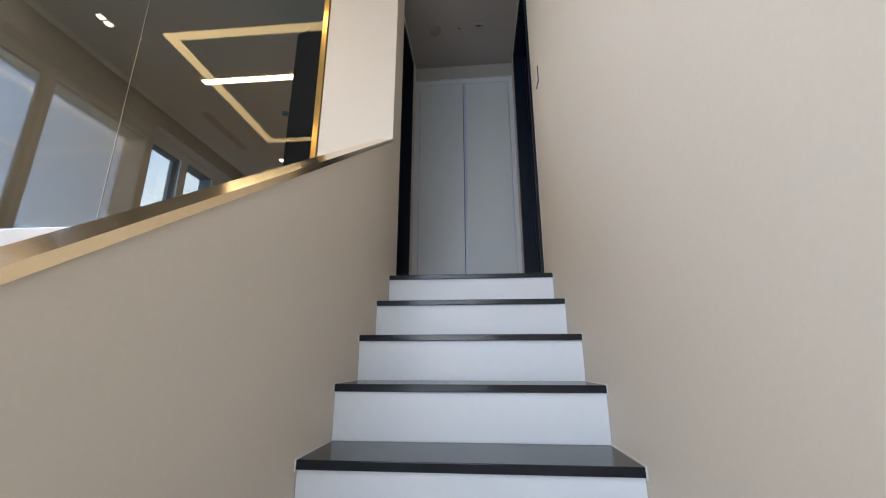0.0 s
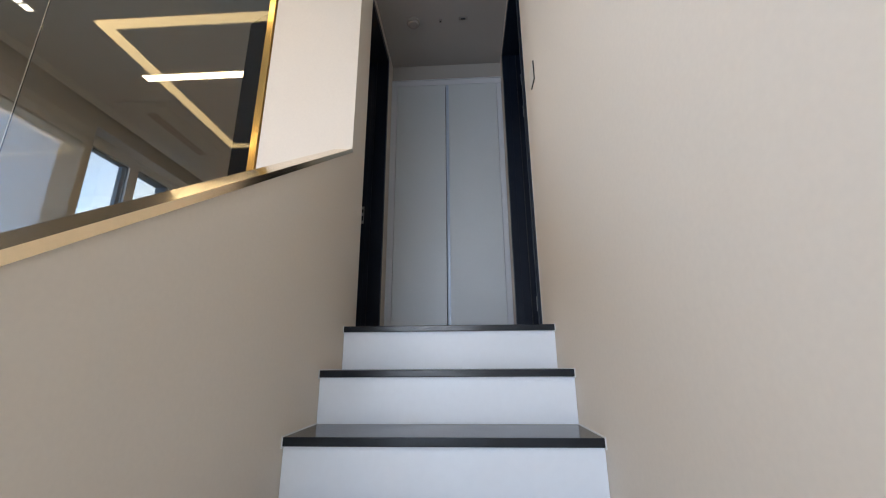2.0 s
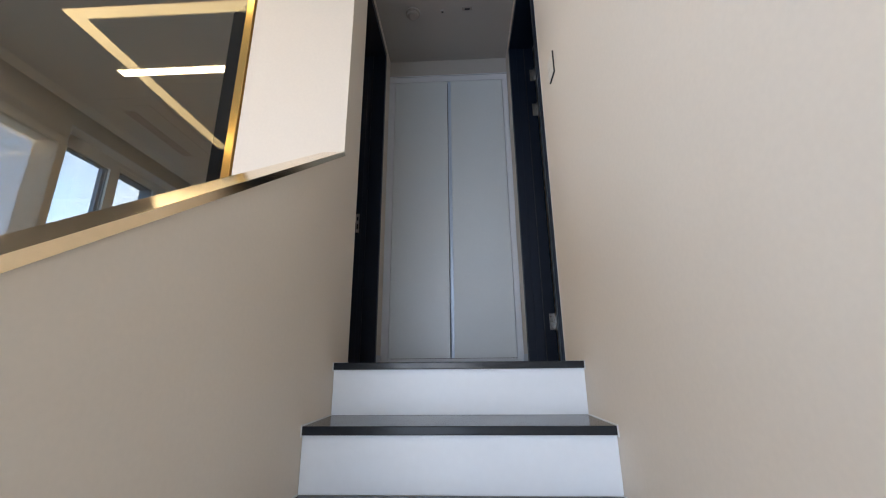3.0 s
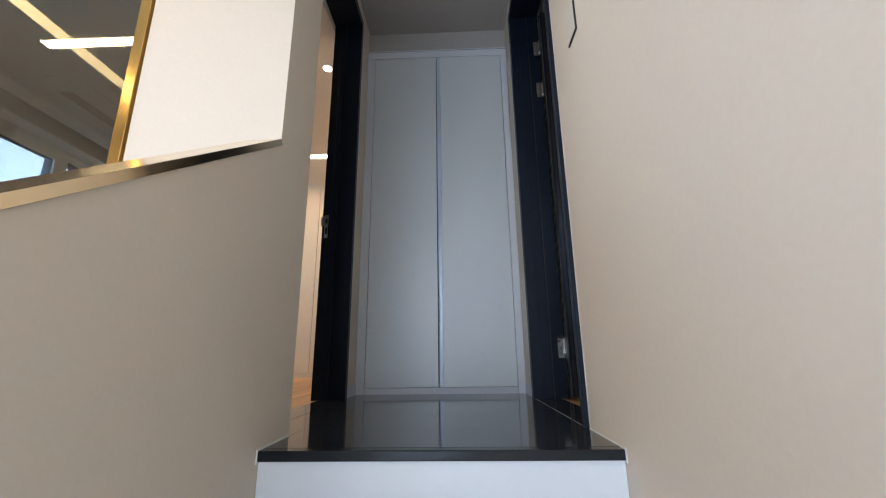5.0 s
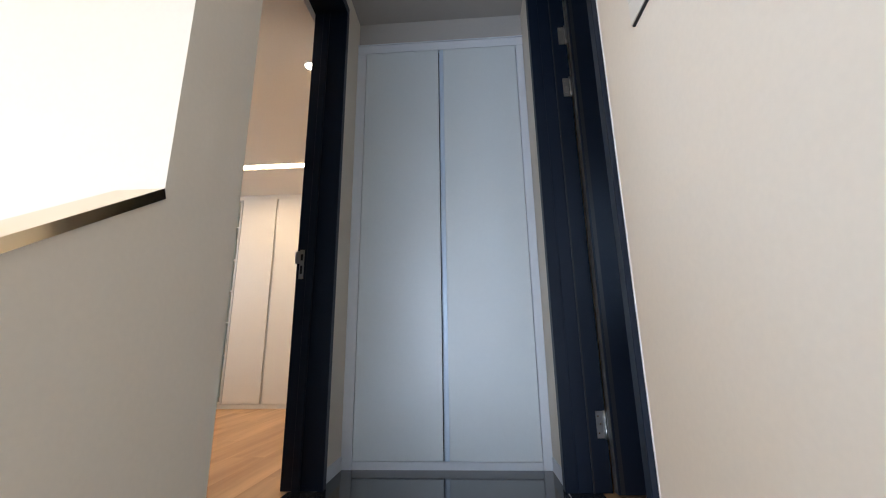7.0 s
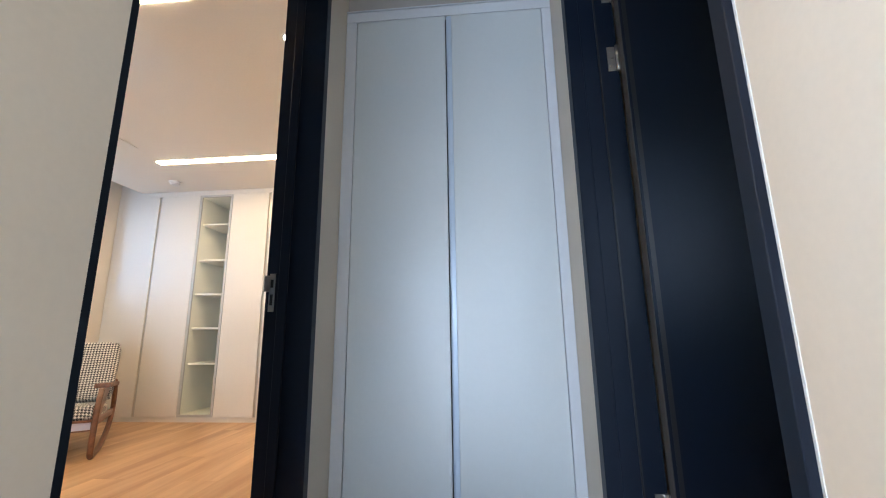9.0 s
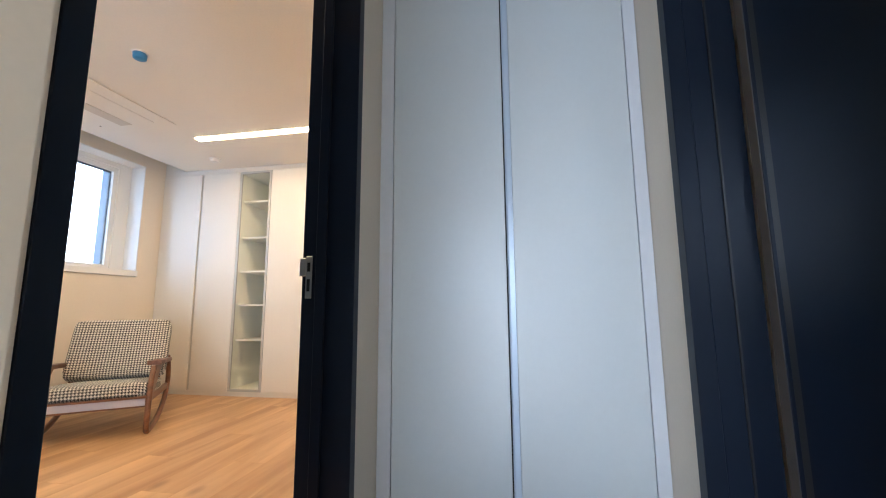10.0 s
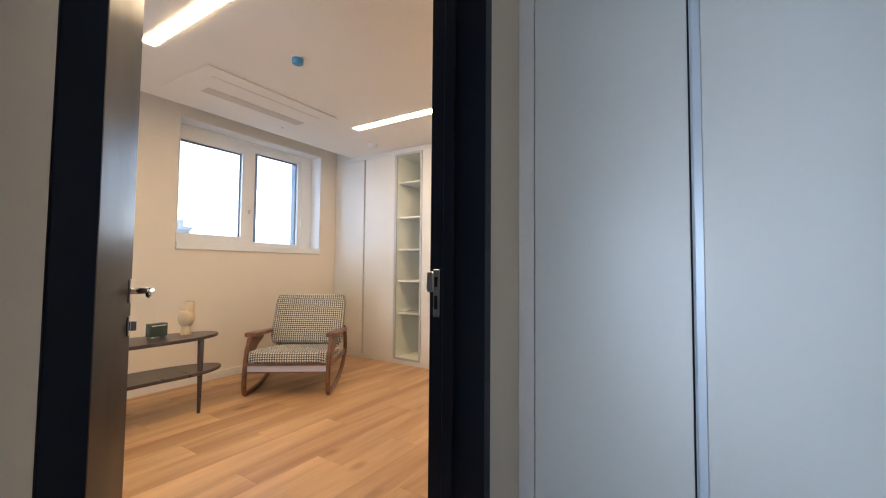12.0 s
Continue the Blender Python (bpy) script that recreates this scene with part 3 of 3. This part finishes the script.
leaf = part("leaf", boxes((0.004, 0.80, -0.04, 0.0, 0.008, 2.395), bevel=0.0015, seg=1), M_NAVY, side, m=pose(1.080, 1.152, 0, 0, 0, 1.5))
part("edge_band", boxes((0.0015, 0.0038, -0.0385, -0.0015, 0.009, 2.394)), M_EDGE, leaf, "grey edge band")
part("edge_groove", boxes((0.014, 0.030, -0.0405, -0.0398, 0.009, 2.394)), M_BLACKPL, leaf)
for z in (0.307, 1.892, 2.20):
    hinge(side, z)

bed = thing("door_1", "dark blue-black bedroom door standing open", "door", kind="structure")
part("casing", boxes((-0.276, -0.0935, 1.152, 1.191, 0.0, 2.385), bevel=0.0015, seg=1), M_NAVY, bed, "dark lock-side jamb")
part("casing", boxes((-0.278, -0.098, 0.270, 0.307, 0.0, 2.385), bevel=0.0015, seg=1), M_NAVY, bed, "dark hinge-side jamb")
part("head", boxes((-0.277, -0.095, 0.2702, 1.191, 2.386, 2.441), bevel=0.0015, seg=1), M_NAVY, bed)
part("stop", boxes((-0.225, -0.190, 1.1425, 1.1515, 0.0, 2.385), bevel=0.0015, seg=1), M_NAVY, bed)
strike = part("strike_plate", boxes((-0.262, -0.240, 1.1485, 1.1518, 0.892, 1.032), bevel=0.001, seg=1), M_STEEL, bed, "satin steel strike plate")
part("lip", boxes((-0.284, -0.262, 1.1475, 1.1508, 0.965, 1.025), bevel=0.001, seg=1), M_STEEL, strike)
part("slot", boxes((-0.257, -0.246, 1.1480, 1.1484, 0.915, 0.955)), M_BLACKPL, strike)
part("slot", boxes((-0.257, -0.246, 1.1480, 1.1484, 0.98, 1.01)), M_BLACKPL, strike)
LEAF = pose(-0.282, 0.3085, 0, 0, 0, 153.9)
bleaf = part("leaf", boxes((0.0, 0.835, 0.0, 0.04, 0.008, 2.38), bevel=0.0015, seg=1), M_NAVY, bed, m=LEAF)


def lever(parent, x, y, z):
    rose = part("rose", boxes((-0.017, 0.017, -0.006, 0.0, -0.034, 0.034), bevel=0.002), M_CHROME, parent, "chrome lever plate", False, pose(x, y, z))
    part("neck", lathe([(0.0095, 0.0), (0.0095, 0.046), (0.008, 0.05)], 20), M_CHROME, rose, "", True, pose(0, -0.004, 0, 90, 0, 0))
    part("lever", sweep(spline([(0, -0.042, 0), (-0.008, -0.054, 0), (-0.03, -0.060, 0), (-0.07, -0.060, 0.0), (-0.118, -0.056, -0.004)], 6), 0.019, 0.013, (0, 0, 1), round_=0.42), M_CHROME, rose, "chrome lever handle", True)


lever(bleaf, 0.775, 0.0, 0.962)
turn = part("thumb_plate", boxes((-0.017, 0.017, -0.006, 0.0, -0.028, 0.028), bevel=0.002), M_CHROME, bleaf, "chrome plate", False, pose(0.775, 0.0, 0.862))
part("thumb_turn", boxes((-0.006, 0.006, -0.022, -0.006, -0.014, 0.014), bevel=0.003), M_CHROME, turn, "chrome thumb turn")
part("latch_face", boxes((0.8352, 0.8365, 0.009, 0.031, 0.86, 1.03)), M_STEEL, bleaf)

# ---- switch on the stair wall ----
sw = thing("light_switch", "white wall switch plate with dark edges on the beige wall", "switch", pose(W, 0.045, 1.285))
part("back_plate", boxes((-0.006, 0.0, -0.043, 0.043, -0.056, 0.056), bevel=0.0008, seg=1), M_BLACKPL, sw, "dark edge")
part("rocker", boxes((-0.009, -0.006, -0.041, 0.041, 0.0005, 0.054), bevel=0.001, seg=1), M_SWITCH, sw)
part("rocker", boxes((-0.009, -0.006, -0.041, 0.041, -0.054, -0.0005), bevel=0.001, seg=1), M_SWITCH, sw)


# ---- ceiling fittings ----
def round_fitting(name, label, cat, x, y, z, r, h, material):
    t = thing(name, label, cat, pose(x, y, z))
    part("base", lathe([(r * 0.9, -h * 0.4), (r, -h * 0.35), (r, 0.0)], 32), material, t, smooth=False)
    part("cover", lathe([(r * 0.45, -h), (r * 0.72, -h * 0.9), (r * 0.78, -h * 0.4)], 32), material, t)
    return t


def small_box_fitting(name, label, cat, x, y, z, a, b, h, material):
    t = thing(name, label, cat, pose(x, y, z))
    part("body", boxes((-a / 2, a / 2, -b / 2, b / 2, -h, 0), bevel=min(h, 0.01) * 0.3), material, t)
    part("lens", boxes((-a / 4, a / 4, -b / 4, b / 4, -h - 0.002, -h)), M_BLACKPL, t)
    return t


round_fitting("smoke_detector", "round smoke detector on the landing ceiling", "detector", 0.145, 0.967, ROOF, 0.055, 0.035, M_DULL)
small_box_fitting("ceiling_sensor", "small dark sensor on the landing ceiling", "sensor", 0.373, 0.96, ROOF, 0.025, 0.025, 0.012, M_DULL)
small_box_fitting("ceiling_sensor", "small dark sensor on the ceiling of the open space", "sensor", -1.945, -1.045, ROOF, 0.035, 0.035, 0.014, M_DULL)
small_box_fitting("recessed_spot", "small dark twin spot on the landing ceiling", "spotlight", 0.563, 0.945, ROOF, 0.075, 0.03, 0.01, M_DULL)


def strip_light(label, x0, x1, y, z):
    s = thing("strip_light", label, "lamp", pose((x0 + x1) / 2, y, z), group="bedroom strip lights")
    h = (x1 - x0) / 2
    part("diffuser", boxes((-h, h, -0.034, 0.034, -0.004, 0.0)), M_LED, s, "glowing warm white diffuser")
    return s


strip_light("recessed warm white strip light in the bedroom ceiling", -2.312, -0.78, 2.873, BED_CEIL)
strip_light("recessed warm white strip light in the bedroom ceiling", -2.30, -0.78, 1.165, BED_CEIL)


def downlight(label, x, y, z):
    d = thing("downlight", label, "lamp", pose(x, y, z))
    part("ring", lathe([(0.032, -0.004), (0.042, -0.004), (0.042, 0.0)], 24), M_PLASTIC, d)
    part("lens", lathe([(0.03, -0.006), (0.031, -0.004)], 24), M_SPOT, d)
    return d


downlight("small warm downlight in the bedroom ceiling", -0.435, 1.495, BED_CEIL)

# golden light line in the ceiling of the open space
gl = thing("light_line", "golden rectangular light line in the ceiling of the open space", "lamp", pose(-1.63, -1.81, ROOF))
for nm, b in (("bar", (-0.88, 0.88, 0.93, 1.02)), ("bar", (-0.88, 0.88, -1.02, -0.93)), ("bar", (-0.88, -0.77, -0.93, 0.93)), ("bar", (0.77, 0.88, -0.93, 0.93))):
    part(nm, boxes((*b, -0.006, 0.0)), M_LEDGOLD, gl, "glowing golden diffuser")
tw = thing("twin_downlight", "square twin downlight in the ceiling of the open space", "lamp", pose(-2.92, -0.59, ROOF))
part("frame", boxes((-0.045, 0.045, -0.085, 0.085, -0.006, 0.0), bevel=0.002), M_PLASTIC, tw)
for y in (-0.04, 0.04):
    part("lens", boxes((-0.03, 0.03, y - 0.03, y + 0.03, -0.008, -0.006)), M_SPOT, tw)

# ceiling air conditioner, detector, sprinkler cap in the bedroom
ac = thing("ceiling_air_conditioner", "flat white one-way air conditioner set in the ceiling", "air conditioner", pose(-2.57, 2.03, BED_CEIL))
part("panel", boxes((-0.29, 0.33, -0.56, 0.54, -0.012, -0.008), (-0.28, 0.32, -0.55, 0.53, -0.008, 0.0), bevel=0.0015), M_CEIL, ac)
part("inlet", boxes((0.04, 0.20, -0.46, 0.46, -0.016, -0.012), bevel=0.001), M_CEIL, ac)
part("louvre", boxes((-0.11, -0.005, -0.38, 0.46, -0.015, -0.012), bevel=0.001), M_VENT, ac, "beige air slot")
part("indicator", lathe([(0.006, -0.015), (0.006, -0.012)], 12, (-0.28, 0.436)), M_BLACKPL, ac)
round_fitting("smoke_detector", "white round smoke detector on the bedroom ceiling", "detector", -2.511, 3.324, BED_CEIL, 0.055, 0.035, M_PLASTIC)
spr = thing("sprinkler_cap", "blue protective cap on a ceiling sprinkler", "sprinkler", pose(-1.694, 1.74, BED_CEIL))
part("cap", lathe([(0.028, -0.038), (0.034, -0.034), (0.036, -0.006)], 24), M_BLUE, spr, smooth=True)
part("rim", lathe([(0.04, -0.006), (0.042, 0.0)], 24), M_PLASTIC, spr)


# ---- wardrobe ----
def wardrobe():
    y = CLOSET_Y
    top, bot = 2.284, 0.045

    def unit(x0, x1, label, grip):
        u = thing("wardrobe_unit", label, "wardrobe", pose((x0 + x1) / 2, y, 0), group="wardrobe units")
        h = (x1 - x0) / 2
        part("body", boxes((-h + 0.001, h - 0.001, 0.024, 0.6, bot, top)), M_CLOSET, u)
        d = part("door", boxes((-h + 0.0015 + (0.022 if grip < 0 else 0), h - 0.0015 - (0.022 if grip > 0 else 0), 0.0, 0.022, bot + 0.002, top - 0.002), bevel=0.001, seg=1), M_CLOSET, u)
        if grip:
            a = h - 0.022 if grip > 0 else -h + 0.002
            part("finger_groove", boxes((a, a + 0.02, 0.016, 0.023, bot + 0.002, top - 0.002)), M_STEEL, d, "recessed metal finger groove")
        return u
    unit(-3.31, -2.862, "cream wardrobe unit beside the window wall", 1)
    unit(-2.86, -2.424, "cream wardrobe unit beside the glass column", 0)
    unit(-2.054, -1.632, "cream wardrobe unit with a plain door", 1)
    unit(-1.63, -1.18, "cream wardrobe unit with a plain door", 0)
    unit(-1.178, -0.73, "cream wardrobe unit with a plain door", 1)
    unit(-0.728, -0.284, "cream wardrobe unit with a plain door", 0)
    g = thing("shelf_column", "narrow shelf column with a metal-framed glass door, empty", "shelf unit", pose(-2.239, y, 0), group="wardrobe units")
    part("body", boxes((-0.182, -0.166, 0.02, 0.6, bot, top), (0.166, 0.182, 0.02, 0.6, bot, top), (-0.166, 0.166, 0.58, 0.6, bot, top), (-0.166, 0.166, 0.02, 0.58, bot, bot + 0.02),
                       (-0.166, 0.166, 0.02, 0.58, top - 0.02, top)), M_INSIDE, g, "grey-green lining")
    for z in (1.981, 1.592, 1.238, 0.893, 0.544):
        part("shelf", boxes((-0.1655, 0.1655, 0.06, 0.575, z - 0.018, z), bevel=0.001, seg=1), M_CLOSET, g)
    d = part("door_frame", boxes((-0.181, -0.159, 0.0, 0.019, bot + 0.002, top - 0.002), (0.159, 0.181, 0.0, 0.019, bot + 0.002, top - 0.002),
                                 (-0.159, 0.159, 0.0, 0.019, bot + 0.002, bot + 0.024), (-0.159, 0.159, 0.0, 0.019, top - 0.024, top - 0.002)), M_FRAMEG, g, "slim aluminium door frame")
    p = part("pane", boxes((-0.159, 0.159, 0.007, 0.012, bot + 0.024, top - 0.024)), M_SHELFG, d)
    p.visible_shadow = False
    structure("plinth_wardrobe", boxes((-3.35, -0.284, y + 0.012, y + 0.5, 0.0, bot - 0.001)), M_CLOSET, "cream plinth under the wardrobe", "trim")
    structure("filler_wardrobe", boxes((-3.35, -0.284, y + 0.004, y + 0.5, top + 0.001, BED_CEIL - 0.001), (-3.355, -3.312, y + 0.004, y + 0.5, bot, top), (-3.355, -3.102, y + 0.004, y + 0.5, BED_CEIL, 2.559)), M_CLOSET, "cream filler panel above the wardrobe", "trim")


wardrobe()


# ---- rocking chair ----
def rocking_chair(m):
    c = thing("rocking_chair", "walnut rocking chair with black and cream houndstooth cushions", "chair", m)
    for s in (-1, 1):
        x = 0.325 * s
        side_axis = (1, 0, 0)
        loop = spline([(x, 0.12, 0.44), (x, 0.05, 0.36), (x, 0.012, 0.20), (x, 0.005, 0.07), (x, 0.03, 0.022), (x, 0.12, 0.016), (x, 0.36, 0.02), (x, 0.60, 0.075), (x, 0.76, 0.17),
                       (x, 0.80, 0.27), (x, 0.765, 0.38), (x, 0.70, 0.455)], 5)
        part("rocker", sweep(loop, 0.034, 0.038, side_axis), M_WALNUT, c, "bent walnut rocker and legs", True)
        part("side_rail", sweep([(x * 0.97, 0.02, 0.235), (x * 0.97, 0.79, 0.20)], 0.026, 0.055, side_axis), M_WALNUT, c)
        arm = [(-0.047, -0.03), (0.044, -0.05), (0.052, 0.06), (0.032, 0.25), (0.028, 0.57), (-0.028, 0.57), (-0.030, 0.25), (-0.045, 0.08)]
        plate = [(0.085, 0.455), (0.39, 0.452), (0.35, 0.41), (0.25, 0.375), (0.155, 0.31), (0.075, 0.25), (0.025, 0.25), (0.030, 0.36)]
        part("arm_bracket", prism(plate, "x", x - 0.015, x + 0.015, bevel=0.003), M_WALNUT, c, "curved walnut arm bracket")
        part("armrest", prism([(u * s, v) for u, v in arm], "z", -0.016, 0.016, bevel=0.005), M_WALNUT, c, "paddle-shaped walnut armrest", m=pose(x, 0.15, 0.470, -4, 0, 0))
    for y, z, hh in ((0.03, 0.222, 0.045), (0.74, 0.185, 0.045)):
        part("cross_rail", boxes((-0.31, 0.31, y - 0.012, y + 0.012, z - hh / 2, z + hh / 2), bevel=0.004), M_WALNUT, c)
    part("front_lip", boxes((-0.31, 0.31, -0.002, 0.028, 0.246, 0.262), bevel=0.003), M_WALNUT, c)
    part("webbing", boxes((-0.305, 0.305, 0.010, 0.017, 0.198, 0.246)), M_WEB, c, "pale lilac webbing edge")
    part("lower_lip", boxes((-0.31, 0.31, 0.0, 0.026, 0.188, 0.198), bevel=0.003), M_WALNUT, c)
    for k in range(5):
        yy = 0.12 + 0.12 * k
        part("slat", boxes((-0.31, 0.31, yy - 0.03, yy + 0.03, 0.238 - 0.04 * yy, 0.244 - 0.04 * yy)), M_WALNUT, c)

    def cushion(name, w, d, h, mm):
        bm = boxes((-w / 2, w / 2, 0, d, 0, h))
        bmesh.ops.subdivide_edges(bm, edges=bm.edges[:], cuts=9, use_grid_fill=True)
        for v in bm.verts:
            u, t, q = v.co.x / (w / 2), v.co.y / (d / 2) - 1, v.co.z / (h / 2) - 1
            puff = (1 - abs(u) ** 3) * (1 - abs(t) ** 3)
            v.co.z += 0.011 * puff * q
            pinch = 1 - 0.018 * q * q
            v.co.x *= pinch
            v.co.x *= 1 - 0.035 * abs(t) ** 7
            v.co.y = d / 2 + (v.co.y - d / 2) * pinch * (1 - 0.035 * abs(u) ** 7)
        edge = [e for e in bm.edges if len(e.link_faces) == 2 and e.calc_face_angle(0) > 0.8]
        bmesh.ops.bevel(bm, geom=edge, offset=0.019, segments=3, affect="EDGES", profile=0.5)
        part(name, bm, M_WEAVE, c, "houndstooth cushion, black and cream", True, mm)
    cushion("seat_cushion", 0.64, 0.60, 0.095, pose(0, -0.005, 0.262, -5, 0, 0))
    cushion("back_cushion", 0.65, 0.475, 0.10, pose(0.01, 0.60, 0.30, 66, 0, 0))
    for s in (-1, 1):
        part("back_post", sweep([(0.27 * s, 0.655, 0.20), (0.27 * s, 0.83, 0.68)], 0.026, 0.03, (1, 0, 0)), M_WALNUT, c)
    part("back_rail", sweep([(-0.27, 0.825, 0.66), (0.27, 0.825, 0.66)], 0.02, 0.04, (0, 1, 0)), M_WALNUT, c)
    return c


rocking_chair(pose(-2.378, 2.226, 0.0, 0, 0, 36.5))


# ---- side table with what stands on it ----
def kidney(a, b, dent, n=48):
    out = []
    for i in range(n):
        t = 2 * math.pi * i / n
        r = 1 - dent * math.exp(-((t - 1.5 * math.pi) / 0.55) ** 2)
        out.append((a * math.cos(t) * (1 + 0.06 * math.sin(t)), b * math.sin(t) * r))
    return out


tb = thing("side_table", "dark two-tier kidney-shaped side table", "table", pose(-2.71, 1.373, 0.0, 0, 0, 90))
part("tabletop", prism(kidney(0.48, 0.195, 0.10), "z", 0.512, 0.535, bevel=0.006), M_TABLE, tb, "dark stained kidney-shaped top")
part("lower_shelf", prism(kidney(0.51, 0.205, 0.22), "z", 0.268, 0.29, bevel=0.006), M_TABLE, tb)
for x, y in ((0.30, -0.12), (-0.27, -0.13), (-0.33, 0.11)):
    part("leg", lathe([(0.011, 0.0), (0.014, 0.15), (0.019, 0.36), (0.021, 0.513)], 14, (x, y)), M_TABLE, tb, smooth=True)

va = thing("vase", "sand-coloured ceramic vase with a round belly and an offset neck", "vase", pose(-2.75, 1.645, 0.535) @ Matrix.Diagonal((0.80, 0.80, 0.90, 1)))
part("foot", lathe([(0.046, 0.0), (0.047, 0.004), (0.041, 0.03), (0.035, 0.062), (0.034, 0.08)], 32), M_VASE, va, smooth=True)
part("body", lathe([(0.030, 0.066), (0.040, 0.070), (0.057, 0.092), (0.066, 0.122), (0.066, 0.15), (0.058, 0.178), (0.042, 0.197), (0.020, 0.205)], 36), M_VASE, va, smooth=True)
part("neck", lathe([(0.030, 0.165), (0.036, 0.175), (0.037, 0.20), (0.037, 0.262), (0.034, 0.266), (0.031, 0.262), (0.030, 0.225)], 28, (0.019, 0.016)), M_VASE, va, smooth=True)

bx = thing("desk_box", "dark green lacquered box with a pale slot and silver feet", "box", pose(-2.77, 1.466, 0.535, 0, 0, 96) @ Matrix.Diagonal((0.76, 0.85, 0.82, 1)))
part("body", boxes((-0.076, 0.076, -0.033, 0.033, 0.012, 0.122), bevel=0.007), M_GREEN, bx)
part("slot", boxes((-0.062, 0.062, -0.0345, -0.031, 0.101, 0.107)), M_PLASTIC, bx, "pale slot")
for fx in (-0.058, 0.058):
    for fy in (-0.024, 0.024):
        part("foot", lathe([(0.007, 0.0), (0.011, 0.004), (0.011, 0.010), (0.008, 0.0125)], 16, (fx, fy)), M_CHROME, bx, "silver ball foot", True)

# ---- outside ----
structure("ground", boxes((-3000, 3000, -3000, 3000, -14.2, -14)), M_GROUND, "hazy built-up ground far below", "ground")


def far_building(x, y, w, d, h, label):
    b = thing("apartment_building", label, "building", pose(x, y, -14))
    part("wall", boxes((-d / 2, d / 2, -w / 2, w / 2, 0, h)), M_FACADE, b)
    part("roof", boxes((-d / 2 - 0.2, d / 2 + 0.2, -w / 2 - 0.2, w / 2 + 0.2, h, h + 0.5)), M_FACADE, b)
    part("roof_hut", boxes((d / 2 - 2.6, d / 2 - 0.6, 2.9, 3.8, h + 0.5, h + 1.5)), M_FACADE, b)
    for fl in range(max(1, int(h // 3))):
        for k in range(int(w // 2.5)):
            y0 = -w / 2 + 0.6 + 2.5 * k
            win_ = part("window", boxes((d / 2 - 0.1, d / 2 + 0.02, y0, y0 + 1.4, 1 + 3 * fl, 2.5 + 3 * fl)), M_GASKET, b)


far_building(-66.5, 25.25, 9, 9, 20.1, "pale distant apartment block with a roof hut")
hill = bmesh.new()
rows_ = []
for i in range(41):
    a = math.pi * (0.55 + 0.9 * i / 40)
    rr = 1500
    hgt = 60 + 45 * noise.noise(Vector((i * 0.23, 1.7, 0)))
    rows_.append((hill.verts.new((rr * math.cos(a), rr * math.sin(a), -20)), hill.verts.new((1.12 * rr * math.cos(a), 1.12 * rr * math.sin(a), hgt))))
for p, q in zip(rows_, rows_[1:]):
    hill.faces.new((p[0], q[0], q[1], p[1]))
structure("backdrop_hills", hill, M_HILL, "low wooded hills on the horizon", "backdrop")

# ---- oak planks of the bedroom floor ----
floor_bed = bpy.data.objects["floor_bedroom"]
PW, PL = 0.19, 1.2
plank_mesh = bpy.data.meshes.new("plank")
bm_ = boxes((-PW / 2 + 0.0003, PW / 2 - 0.0003, -PL / 2 + 0.0003, PL / 2 - 0.0003, -0.011, 0.0), bevel=0.0005, seg=1)
bm_.to_mesh(plank_mesh)
bm_.free()
plank_mesh.materials.append(M_OAK)
for i in range(17):
    for j in range(4):
        xa, xb = max(-0.24 - (i + 1) * PW, WEST + 0.002), -0.24 - i * PW
        y = 0.15 + PL / 2 + (j - (0.0, 0.37, 0.71)[i % 3]) * PL
        y0, y1 = max(y - PL / 2, 0.11), min(y + PL / 2, 4.1)
        if y1 - y0 < 0.05 or xb - xa < 0.02:
            continue
        ob = new("plank", plank_mesh)
        ob.parent = floor_bed
        ob.matrix_local = Matrix.Translation(((xa + xb) / 2, (y0 + y1) / 2, 0)) @ Matrix.Diagonal(((xb - xa) / PW, (y1 - y0) / PL, 1, 1))
